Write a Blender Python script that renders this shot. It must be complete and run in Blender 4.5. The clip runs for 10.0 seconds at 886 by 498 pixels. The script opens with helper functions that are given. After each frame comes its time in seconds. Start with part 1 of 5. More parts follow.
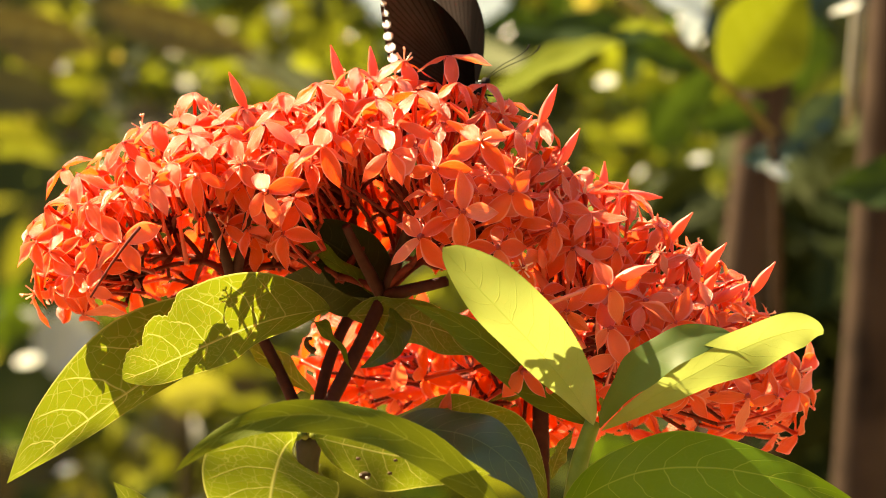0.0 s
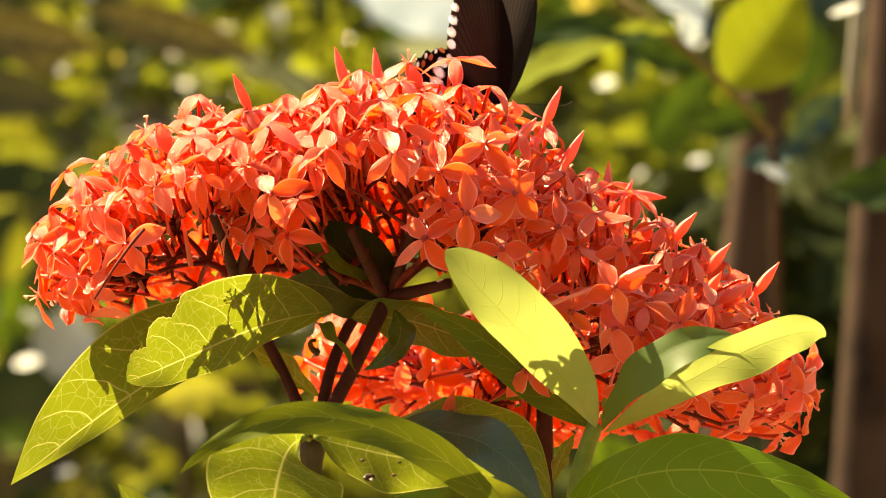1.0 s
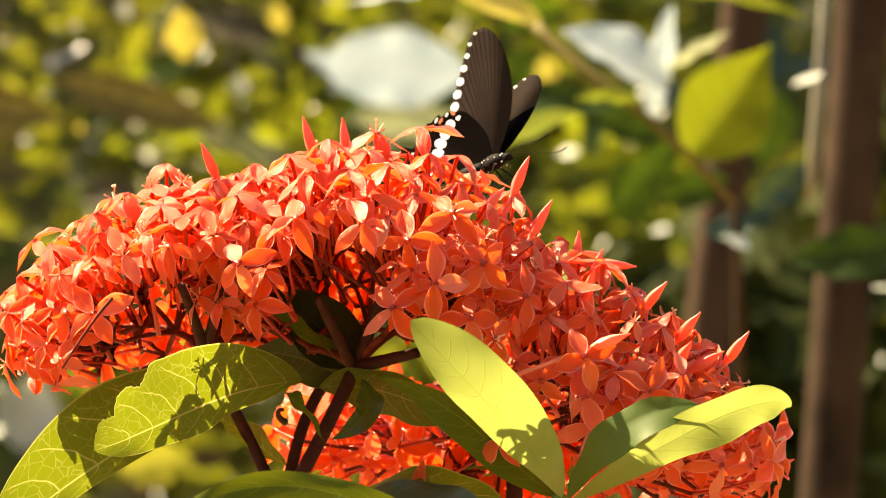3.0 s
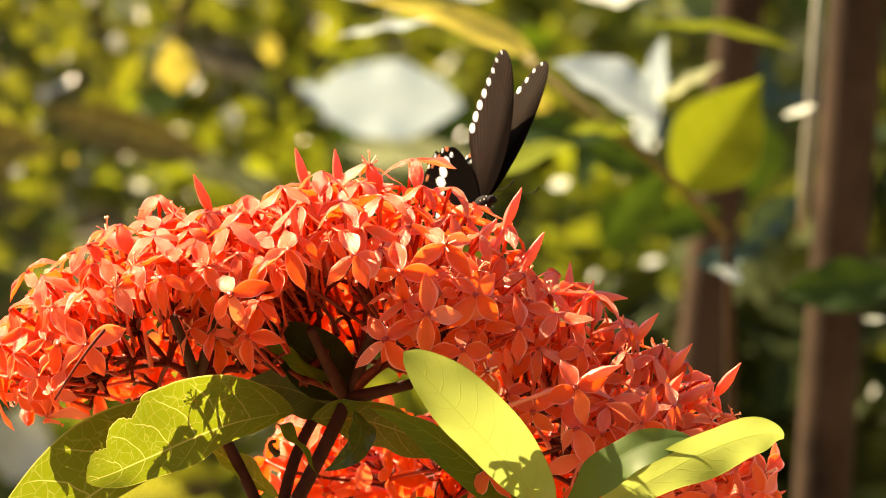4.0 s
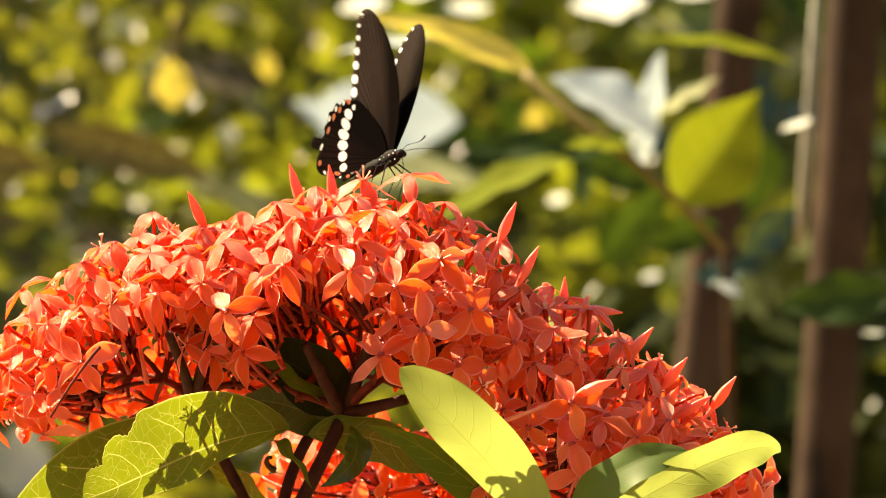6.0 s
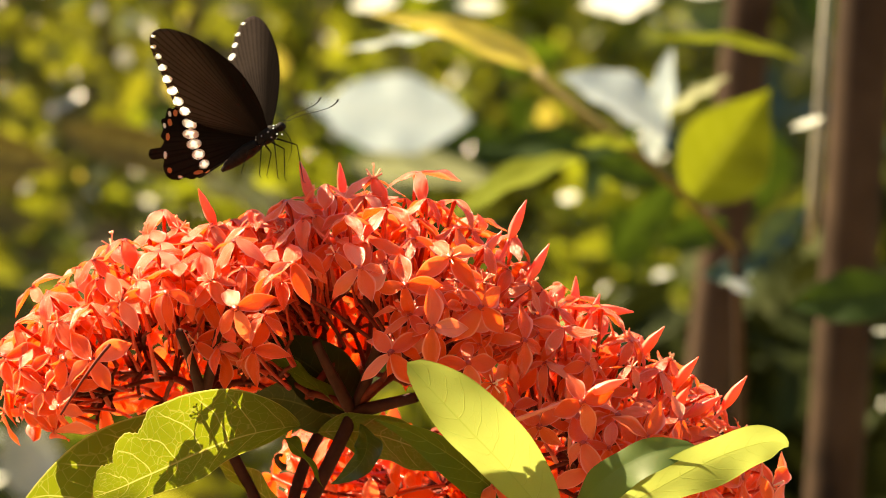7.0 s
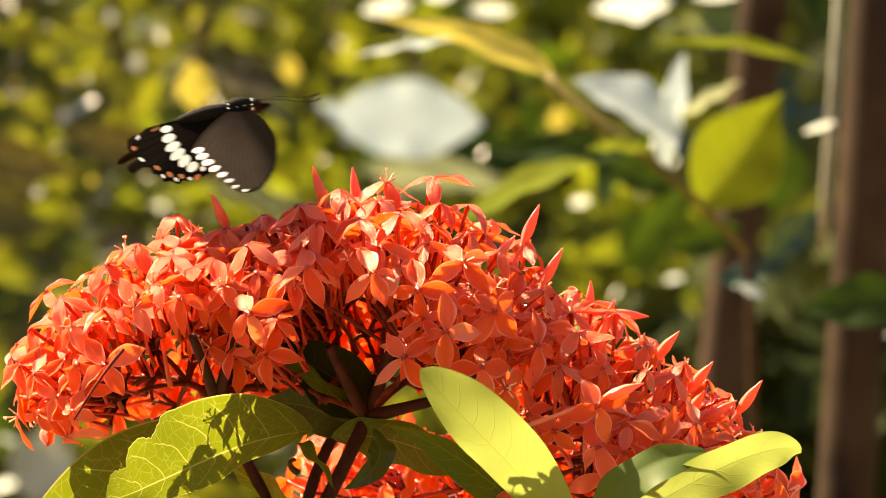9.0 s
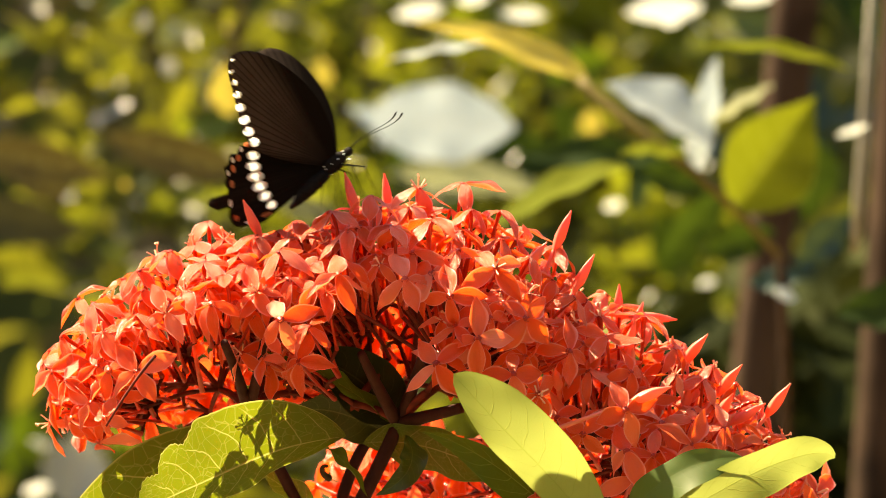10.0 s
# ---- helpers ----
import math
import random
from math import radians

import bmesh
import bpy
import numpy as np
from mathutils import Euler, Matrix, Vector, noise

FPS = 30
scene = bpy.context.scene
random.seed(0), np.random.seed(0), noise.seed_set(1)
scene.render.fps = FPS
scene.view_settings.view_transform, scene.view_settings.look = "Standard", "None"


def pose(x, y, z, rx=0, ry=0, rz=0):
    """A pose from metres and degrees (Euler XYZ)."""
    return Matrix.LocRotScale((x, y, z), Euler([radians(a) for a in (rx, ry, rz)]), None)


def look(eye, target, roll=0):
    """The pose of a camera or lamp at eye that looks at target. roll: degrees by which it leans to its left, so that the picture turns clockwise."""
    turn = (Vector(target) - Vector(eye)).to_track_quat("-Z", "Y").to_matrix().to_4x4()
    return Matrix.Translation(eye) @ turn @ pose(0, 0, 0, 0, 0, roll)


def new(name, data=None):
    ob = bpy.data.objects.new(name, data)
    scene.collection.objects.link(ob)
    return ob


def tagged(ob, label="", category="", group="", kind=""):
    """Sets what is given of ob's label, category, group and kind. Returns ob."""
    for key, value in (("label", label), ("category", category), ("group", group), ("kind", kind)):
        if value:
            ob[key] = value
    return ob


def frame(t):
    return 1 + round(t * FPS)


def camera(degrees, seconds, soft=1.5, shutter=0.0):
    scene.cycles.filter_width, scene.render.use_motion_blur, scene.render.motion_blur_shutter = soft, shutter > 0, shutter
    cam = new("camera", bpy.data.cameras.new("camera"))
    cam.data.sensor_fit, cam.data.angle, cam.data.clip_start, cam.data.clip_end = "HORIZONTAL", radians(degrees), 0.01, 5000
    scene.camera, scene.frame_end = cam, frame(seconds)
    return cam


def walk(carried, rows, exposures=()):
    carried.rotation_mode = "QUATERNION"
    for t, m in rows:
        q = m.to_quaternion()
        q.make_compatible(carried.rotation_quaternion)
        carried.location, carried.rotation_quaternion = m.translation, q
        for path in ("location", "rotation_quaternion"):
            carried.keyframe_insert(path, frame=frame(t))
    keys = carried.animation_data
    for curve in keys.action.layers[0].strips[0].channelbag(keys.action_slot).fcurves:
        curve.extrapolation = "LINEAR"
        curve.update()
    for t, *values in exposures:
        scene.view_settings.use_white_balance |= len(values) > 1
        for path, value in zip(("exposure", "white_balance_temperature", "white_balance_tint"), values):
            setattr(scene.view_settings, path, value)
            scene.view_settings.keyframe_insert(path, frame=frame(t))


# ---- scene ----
# Metres, z up. The blossom stands near (0, 0, 1.0); the lens looks along +y from 1.5 m.
EYE = Vector((0.0, -1.5, 1.0))
UNIT = 1 / 6000.0


def spot(u, v, d=0.0):
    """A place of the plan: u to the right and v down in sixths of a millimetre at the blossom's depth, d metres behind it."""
    k = (1.5 + d) / 1.5 * UNIT
    return Vector(((u - 784) * k, d, 1.0 + (441 - v) * k))


def far(u, v, d):
    """A place behind the blossom, by the plan of the raised view."""
    return spot(u + 97, v - 209, d)


# ---- camera ----
cam = camera(9.957, 10.0, soft=0.9, shutter=0.3)
cam.data.dof.use_dof = True
cam.data.dof.focus_distance = 1.458
cam.data.dof.aperture_fstop = 20.0
TURNS = [(0, 0.0, 0.0, 0.0), (0.5, 0.0507, -0.0015, -0.0138), (1, -0.0054, 0.0193, -0.0281), (1.5, -0.0442, 0.0851, -0.1092),
         (2, -0.1689, 0.2681, -0.2419), (2.5, -0.3347, 0.5354, -0.1374), (3, -0.4259, 0.804, -0.102), (4.5, -0.5881, 1.2638, -0.1154),
         (5, -0.5981, 1.3272, -0.2976), (5.5, -0.5898, 1.3435, -0.433), (7, -0.4218, 1.3182, -0.3843), (7.5, -0.3995, 1.3052, -0.5401),
         (8, -0.4149, 1.3004, -0.438), (8.5, -0.3959, 1.3255, -0.3657), (9, -0.2866, 1.3715, -0.44), (9.5, -0.0907, 1.408, -0.4338),
         (10, 0.0843, 1.4183, -0.4567)]


def turned(yaw, pitch, roll):
    return Matrix.Translation(EYE) @ pose(0, 0, 0, 0, 0, yaw) @ pose(0, 0, 0, 90 + pitch) @ pose(0, 0, 0, 0, 0, roll)


walk(cam, [(t, turned(a, b, c)) for t, a, b, c in TURNS], exposures=[(0, 2.50), (3, 2.44), (7, 2.37), (10, 2.30)])

# ---- light ----
TO_SUN = Vector((-0.55, 0.30, 0.78)).normalized()
world = bpy.data.worlds.new("sky")
scene.world = world
world.use_nodes = True
wt = world.node_tree
wt.nodes.clear()
sky = wt.nodes.new("ShaderNodeTexSky")
sky.sky_type, sky.sun_disc = "NISHITA", False
sky.sun_elevation = math.asin(TO_SUN.z)
sky.sun_rotation = math.atan2(TO_SUN.x, TO_SUN.y)
wb = wt.nodes.new("ShaderNodeBackground")
wb.inputs["Strength"].default_value = 0.062
wo = wt.nodes.new("ShaderNodeOutputWorld")
wt.links.new(sky.outputs[0], wb.inputs["Color"])
wt.links.new(wb.outputs[0], wo.inputs["Surface"])
sun = new("sun", bpy.data.lights.new("sun", "SUN"))
sun.data.energy, sun.data.angle, sun.data.color = 5.0, radians(0.53), (1.0, 0.84, 0.58)
sun.matrix_world = look(Vector((0, 0, 3)) + TO_SUN, Vector((0, 0, 3)))
scene.view_settings.use_white_balance = True
scene.view_settings.white_balance_temperature = 7600


# ---- materials ----
class Mat:
    """A small helper round a node tree."""

    def __init__(self, name):
        self.m = bpy.data.materials.new(name)
        self.m.use_nodes = True
        self.t = self.m.node_tree
        self.t.nodes.clear()
        self.out = self.t.nodes.new("ShaderNodeOutputMaterial")

    def n(self, kind, **inputs):
        node = self.t.nodes.new(kind)
        for key, value in inputs.items():
            self.set(node, key, value)
        return node

    def set(self, node, key, value):
        sock = node.inputs[int(key[1:])] if key[0] == "_" and key[1:].isdigit() else node.inputs[key.replace("_", " ")]
        if isinstance(value, bpy.types.NodeSocket):
            self.t.links.new(value, sock)
        else:
            sock.default_value = value

    def math(self, op, a, b=0.0, c=0.0, clamp=False):
        node = self.n("ShaderNodeMath", _0=a, _1=b, _2=c)
        node.operation, node.use_clamp = op, clamp
        return node.outputs[0]

    def mix(self, f, a, b, mode="MIX"):
        node = self.n("ShaderNodeMix")
        node.data_type, node.blend_type = "RGBA", mode
        for i, v in ((0, f), (6, a), (7, b)):
            if isinstance(v, bpy.types.NodeSocket):
                self.t.links.new(v, node.inputs[i])
            else:
                node.inputs[i].default_value = v
        return node.outputs[2]

    def ramp(self, f, stops):
        node = self.n("ShaderNodeValToRGB", Fac=f)
        els = node.color_ramp.elements
        while len(els) < len(stops):
            els.new(0.5)
        for e, (p, c) in zip(els, stops):
            e.position, e.color = p, (*c, 1) if len(c) == 3 else c
        return node.outputs["Color"]

    def noise(self, scale, detail=3.0, coord=None, rough=0.55, out="Fac"):
        node = self.n("ShaderNodeTexNoise", Scale=scale, Detail=detail, Roughness=rough)
        if coord is not None:
            self.set(node, "Vector", coord)
        return node.outputs[out]

    def bump(self, h, strength=0.3, distance=0.001):
        return self.n("ShaderNodeBump", Height=h, Strength=strength, Distance=distance).outputs[0]

    def done(self, shader):
        self.t.links.new(shader, self.out.inputs["Surface"])
        return self.m


def c4(r, g, b):
    return (r, g, b, 1.0)


def thin(m, colour, through_colour, share, rough=0.4, normal=None, spec=0.5, sheen=0.0):
    """A thin sheet that lets part of the light through."""
    p = m.n("ShaderNodeBsdfPrincipled", Base_Color=colour, Roughness=rough)
    m.set(p, "Specular IOR Level", spec)
    if sheen:
        m.set(p, "Sheen Weight", sheen)
        m.set(p, "Sheen Roughness", 0.3)
        m.set(p, "Sheen Tint", c4(1.0, 0.80, 0.68))
    t = m.n("ShaderNodeBsdfTranslucent", Color=through_colour)
    if normal is not None:
        m.set(p, "Normal", normal)
        m.set(t, "Normal", normal)
    x = m.n("ShaderNodeMixShader", _0=share, _1=p.outputs[0], _2=t.outputs[0])
    return m.done(x.outputs[0])


def petal_material(name="petal_orange_red", edge=0.55):
    m = Mat(name)
    r = m.n("ShaderNodeObjectInfo").outputs["Random"]
    uv = m.n("ShaderNodeTexCoord").outputs["UV"]
    sep = m.n("ShaderNodeSeparateXYZ", Vector=uv)
    streak = m.noise(1.0, 3, m.n("ShaderNodeMapping", Vector=uv, Scale=(2.5, 22, 1)).outputs[0])
    base = m.ramp(r, [(0.0, (0.80, 0.092, 0.016)), (0.40, (0.86, 0.145, 0.030)), (0.72, (0.90, 0.20, 0.055)), (1.0, (0.94, 0.38, 0.23))])
    along = m.ramp(sep.outputs[0], [(0.0, (1.0, 0.72, 0.6)), (0.25, (1, 1, 1)), (0.8, (1, 1, 1)), (1.0, (1.0, 0.86, 0.8))])
    col = m.mix(1.0, base, along, "MULTIPLY")
    blotch = m.noise(170, 3, m.n("ShaderNodeTexCoord").outputs["Object"])
    col = m.mix(m.math("MULTIPLY", streak, 0.30), col, c4(0.60, 0.035, 0.015))
    col = m.mix(m.math("MULTIPLY", m.math("SUBTRACT", blotch, 0.5, clamp=True), 0.5), col, c4(0.92, 0.26, 0.08))
    # rim: slightly paler petal edge, plus a painted highlight for caught sun
    rim = m.math("ABSOLUTE", m.math("SUBTRACT", m.math("MULTIPLY", sep.outputs[1], 2.0), 1.0))
    col = m.mix(m.math("MULTIPLY", m.math("MULTIPLY", m.math("SUBTRACT", rim, 0.82), 6.0, clamp=True), edge), col, c4(0.98, 0.74, 0.62))
    through_col = m.mix(0.82, col, c4(1.0, 0.100, 0.012))
    return thin(m, col, through_col, 0.48, 0.36, m.bump(streak, 0.8, 0.0006), 0.6, 0.2)


def tube_material():
    m = Mat("flower_tube_red")
    r = m.n("ShaderNodeObjectInfo").outputs["Random"]
    col = m.ramp(r, [(0.0, (0.40, 0.022, 0.010)), (1.0, (0.66, 0.06, 0.02))])
    return thin(m, col, c4(0.75, 0.05, 0.012), 0.3, 0.32)


def branch_material(red=True):
    m = Mat("dark_red_branch" if red else "brown_fork")
    o = m.n("ShaderNodeTexCoord").outputs["Object"]
    f = m.noise(260, 4, o)
    col = m.ramp(f, [(0.3, (0.075, 0.012, 0.008)), (0.7, (0.17, 0.026, 0.014))] if red else [(0.3, (0.030, 0.009, 0.006)), (0.7, (0.058, 0.017, 0.011))])
    p = m.n("ShaderNodeBsdfPrincipled", Base_Color=col, Roughness=0.7, Specular_IOR_Level=0.12, Normal=m.bump(f, 0.4, 0.0005))
    return m.done(p.outputs[0])


def stem_material():
    m = Mat("brown_green_stem")
    o = m.n("ShaderNodeTexCoord").outputs["Object"]
    f = m.noise(180, 5, o)
    g = m.noise(25, 2, o)
    col = m.mix(g, m.ramp(f, [(0.3, (0.028, 0.018, 0.009)), (0.7, (0.065, 0.042, 0.020))]), c4(0.045, 0.05, 0.014))
    p = m.n("ShaderNodeBsdfPrincipled", Base_Color=col, Roughness=0.7, Specular_IOR_Level=0.2, Normal=m.bump(f, 0.5, 0.0006))
    return m.done(p.outputs[0])


def leaf_material(name, dark, light, vein, share=0.45, rough=0.35, veins=9.0, glow=(0.42, 0.48, 0.03), vein_glow=(0.85, 0.80, 0.22), mesh=0.16, spec=0.3, relief=0.22):
    """A leaf with a midrib, side veins and a fine net between them; UV: along, across."""
    dark, light, glow = ([k * 0.7 for k in c] for c in (dark, light, glow))
    m = Mat(name)
    uv = m.n("ShaderNodeTexCoord").outputs["UV"]
    obj = m.n("ShaderNodeTexCoord").outputs["Object"]
    sep = m.n("ShaderNodeSeparateXYZ", Vector=uv)
    u, v = sep.outputs[0], sep.outputs[1]
    a = m.math("ABSOLUTE", m.math("SUBTRACT", m.math("MULTIPLY", v, 2.0), 1.0))
    wob = m.math("MULTIPLY", m.math("SUBTRACT", m.noise(4.0, 1.5, uv), 0.5), 0.05)
    lean = m.math("MULTIPLY", m.math("POWER", a, 1.6), 0.16)
    ph = m.math("FRACT", m.math("MULTIPLY", m.math("ADD", m.math("SUBTRACT", u, lean), wob), veins))
    side = m.math("ABSOLUTE", m.math("SUBTRACT", ph, 0.5))
    side_v = m.math("SUBTRACT", 1.0, m.math("MULTIPLY", side, 28.0), clamp=True)
    side_v = m.math("MULTIPLY", side_v, m.math("SUBTRACT", 1.0, m.math("MULTIPLY", m.math("SUBTRACT", a, 0.75), 5.0), clamp=True))
    mid = m.math("SUBTRACT", 1.0, m.math("MULTIPLY", a, 28.0), clamp=True)
    vor = m.n("ShaderNodeTexVoronoi", Vector=m.n("ShaderNodeMapping", Vector=uv, Scale=(24, 11, 1)).outputs[0], Scale=1.0)
    vor.feature = "DISTANCE_TO_EDGE"
    net = m.math("MULTIPLY", m.math("SUBTRACT", 1.0, m.math("MULTIPLY", vor.outputs[0], 24.0), clamp=True), mesh)
    # margin: edge light painted in the vein colour along the leaf's outline
    margin = m.math("MULTIPLY", m.math("SUBTRACT", a, 0.965), 40.0, clamp=True)
    all_v = m.math("MAXIMUM", m.math("MAXIMUM", m.math("MULTIPLY", side_v, 0.8), m.math("MAXIMUM", mid, m.math("MULTIPLY", margin, 0.8))), net)
    blot = m.noise(38, 4, obj)
    col = m.ramp(blot, [(0.3, dark), (0.7, light)])
    speck = m.math("GREATER_THAN", m.noise(300, 2, obj), 0.76)
    col = m.mix(m.math("MULTIPLY", speck, 0.35), col, c4(0.20, 0.15, 0.04))
    full = m.mix(m.math("MULTIPLY", all_v, 0.65), col, c4(*vein))
    tr = m.mix(m.math("MULTIPLY", all_v, 0.85), m.mix(m.math("MULTIPLY", blot, 0.5), c4(*glow), c4(*[k * 0.72 for k in glow])), c4(*vein_glow))
    h = m.math("ADD", m.math("MULTIPLY", all_v, -0.6), m.math("MULTIPLY", m.noise(120, 2, obj), 0.3))
    return thin(m, full, tr, share, rough, m.bump(h, relief, 0.0005), spec)


def far_leaf_material(name, stops, share=0.5, rough=0.35, spec=0.15, glow=0.3):
    m = Mat(name)
    g = m.n("ShaderNodeNewGeometry").outputs["Random Per Island"]
    o = m.n("ShaderNodeTexCoord").outputs["Object"]
    col = m.ramp(g, [(p, [k * 0.53 for k in c]) for p, c in stops])
    col = m.mix(m.math("MULTIPLY", m.noise(14, 3, o), 0.5), col, c4(0.035, 0.05, 0.012))
    tr = m.mix(glow, col, c4(0.40, 0.40, 0.02))
    return thin(m, col, tr, share, rough, None, spec)


def plain(name, a, b, rough=0.5, scale=60.0, bump=0.2, spec=0.12):
    m = Mat(name)
    o = m.n("ShaderNodeTexCoord").outputs["Object"]
    f = m.noise(scale, 4, o)
    p = m.n("ShaderNodeBsdfPrincipled", Base_Color=m.ramp(f, [(0.3, a), (0.7, b)]), Roughness=rough, Specular_IOR_Level=spec, Normal=m.bump(f, bump, 0.0008))
    return m.done(p.outputs[0])


def cane_material():
    m = Mat("brown_cane")
    o = m.n("ShaderNodeTexCoord").outputs["Object"]
    f = m.noise(1.0, 5, m.n("ShaderNodeMapping", Vector=o, Scale=(70, 70, 9)).outputs[0])
    g = m.ramp(m.noise(22, 4, o), [(0.35, (0, 0, 0)), (0.62, (1, 1, 1))])
    col = m.mix(g, m.ramp(f, [(0.3, (0.008, 0.005, 0.003)), (0.7, (0.040, 0.023, 0.013))]), c4(0.050, 0.031, 0.019))
    p = m.n("ShaderNodeBsdfPrincipled", Base_Color=col, Roughness=0.8, Specular_IOR_Level=0.1, Normal=m.bump(f, 0.4, 0.002))
    return m.done(p.outputs[0])


def wing_material(name, a, b, glow):
    m = Mat(name)
    uv = m.n("ShaderNodeTexCoord").outputs["UV"]
    obj = m.n("ShaderNodeTexCoord").outputs["Object"]
    sep = m.n("ShaderNodeSeparateXYZ", Vector=uv)
    ph = m.math("FRACT", m.math("MULTIPLY", sep.outputs[0], 30.0))
    vein = m.math("SUBTRACT", 1.0, m.math("MULTIPLY", m.math("ABSOLUTE", m.math("SUBTRACT", ph, 0.5)), 5.0), clamp=True)
    f = m.noise(900, 2, obj)
    field = m.ramp(sep.outputs[0], [(0.0, (0, 0, 0)), (0.30, (0, 0, 0)), (0.44, (1, 1, 1)), (0.78, (1, 1, 1)), (0.92, (0.2, 0.2, 0.2))])
    sheen = m.math("MULTIPLY", m.math("MULTIPLY", field, m.math("MULTIPLY", sep.outputs[1], 1.5, clamp=True)), m.math("SUBTRACT", 1.0, m.math("MULTIPLY", vein, 0.7)))
    stripe = m.math("MULTIPLY", sheen, m.math("ADD", 0.7, m.math("MULTIPLY", m.noise(160, 3, obj), 0.6)))
    col = m.mix(stripe, c4(*a), c4(*b))
    col = m.mix(m.math("MULTIPLY", f, 0.3), col, c4(0.004, 0.003, 0.003))
    nrm = m.bump(m.math("ADD", vein, m.math("MULTIPLY", f, 0.4)), 0.4, 0.0003)
    d = m.n("ShaderNodeBsdfDiffuse", Color=col, Roughness=0.6, Normal=nrm)
    t = m.n("ShaderNodeBsdfTranslucent", Color=m.mix(stripe, c4(0.010, 0.007, 0.005), c4(*glow)), Normal=nrm)
    return m.done(m.n("ShaderNodeMixShader", _0=0.3, _1=d.outputs[0], _2=t.outputs[0]).outputs[0])


PETAL, BUD_RED = petal_material(), petal_material("bud_red", 0.28)
TUBE, BRANCH, FORK, STEM = tube_material(), branch_material(), branch_material(False), stem_material()
LEAF = leaf_material("leaf_green", (0.060, 0.098, 0.012), (0.105, 0.150, 0.018), (0.32, 0.34, 0.10), 0.42)
LEAF_LIME = leaf_material("leaf_lime_young", (0.25, 0.36, 0.014), (0.35, 0.46, 0.026), (0.20, 0.28, 0.015), 0.48, 0.34, 11.0, (0.43, 0.51, 0.12), (0.24, 0.29, 0.05), 0.2, 0.4, 0.35)
LEAF_GLOSS = leaf_material("leaf_glossy_green", (0.060, 0.094, 0.030), (0.085, 0.125, 0.042), (0.10, 0.14, 0.05), 0.2, 0.32, 10.0, (0.14, 0.17, 0.03), (0.28, 0.32, 0.05), 0.1, 0.5)
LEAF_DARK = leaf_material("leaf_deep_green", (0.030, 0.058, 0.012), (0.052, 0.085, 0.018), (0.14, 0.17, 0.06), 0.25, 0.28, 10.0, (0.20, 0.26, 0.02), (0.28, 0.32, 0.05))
LEAF_OLD = leaf_material("leaf_old_olive", (0.048, 0.068, 0.010), (0.074, 0.098, 0.015), (0.15, 0.16, 0.045), 0.24, 0.55, 10.0, (0.10, 0.125, 0.008), (0.16, 0.18, 0.02))
# dark brown-green tone stands for the shade under the flower heads
LEAF_SHADE = leaf_material("leaf_painted_shade", (0.022, 0.026, 0.010), (0.036, 0.042, 0.014), (0.05, 0.05, 0.02), 0.2, 0.6, 10.0, (0.05, 0.055, 0.008), (0.08, 0.085, 0.02), 0.1, 0.04)
LEAF_SMOOTH = leaf_material("leaf_mid_green", (0.070, 0.135, 0.022), (0.100, 0.170, 0.032), (0.064, 0.112, 0.022), 0.35, 0.55, 10.0, (0.26, 0.36, 0.03), (0.19, 0.26, 0.03), 0.04, 0.22, 0.1)
LEAF_OLIVE = leaf_material("leaf_olive_green", (0.105, 0.140, 0.012), (0.150, 0.185, 0.018), (0.24, 0.26, 0.05), 0.28, 0.6, 10.0, (0.16, 0.19, 0.010), (0.2, 0.22, 0.02), 0.1, 0.05)
LEAF_LOW = leaf_material("leaf_grass_green", (0.085, 0.18, 0.008), (0.13, 0.25, 0.014), (0.19, 0.28, 0.03), 0.42, 0.36, 10.0, (0.22, 0.36, 0.010), (0.33, 0.40, 0.05), 0.08, 0.1)
LEAF_YELLOW = leaf_material("leaf_yellow_green", (0.088, 0.155, 0.014), (0.140, 0.200, 0.022), (0.26, 0.29, 0.07), 0.47, 0.5, 8.0, (0.255, 0.310, 0.014), (0.54, 0.53, 0.16), 0.30, 0.16)
WING = wing_material("wing_black_brown", (0.011, 0.0085, 0.007), (0.060, 0.046, 0.038), (0.085, 0.062, 0.05))
HINDWING = wing_material("wing_black", (0.007, 0.006, 0.005), (0.016, 0.012, 0.010), (0.04, 0.027, 0.02))


def scale_material(name, a, b, share=0.5):
    m = Mat(name)
    f = m.noise(900, 3, m.n("ShaderNodeTexCoord").outputs["Object"])
    col = m.ramp(f, [(0.3, a), (0.7, b)])
    return thin(m, col, col, share, 0.8, None, 0.1)


SPOT_WHITE = scale_material("wing_spot_cream", (0.86, 0.94, 0.96), (0.92, 0.99, 1.0), 0.55)
SPOT_RED = scale_material("wing_lunule_rust", (0.45, 0.14, 0.06), (0.58, 0.22, 0.10))
BODY = scale_material("body_black_scales", (0.004, 0.0035, 0.003), (0.012, 0.010, 0.009), 0.02)
STAMEN = plain("stamen_cream", (0.82, 0.36, 0.20), (0.88, 0.50, 0.32), 0.5, 600, 0.2)
STEM_LIME = plain("young_stem_lime", (0.12, 0.165, 0.022), (0.19, 0.23, 0.04), 0.5, 160, 0.3)
CANE = cane_material()
PALE_CANE = plain("pale_cane", (0.16, 0.15, 0.115), (0.26, 0.245, 0.19), 0.35, 40, 0.2)
TWIG = plain("olive_twig", (0.022, 0.017, 0.005), (0.042, 0.033, 0.009), 0.6, 70, 0.4)
TWIG_GOLD = plain("golden_twig", (0.075, 0.058, 0.012), (0.13, 0.105, 0.022), 0.6, 70, 0.4)
TWIG_DARK = plain("dark_twig", (0.035, 0.028, 0.014), (0.07, 0.055, 0.028), 0.7, 70, 0.4)
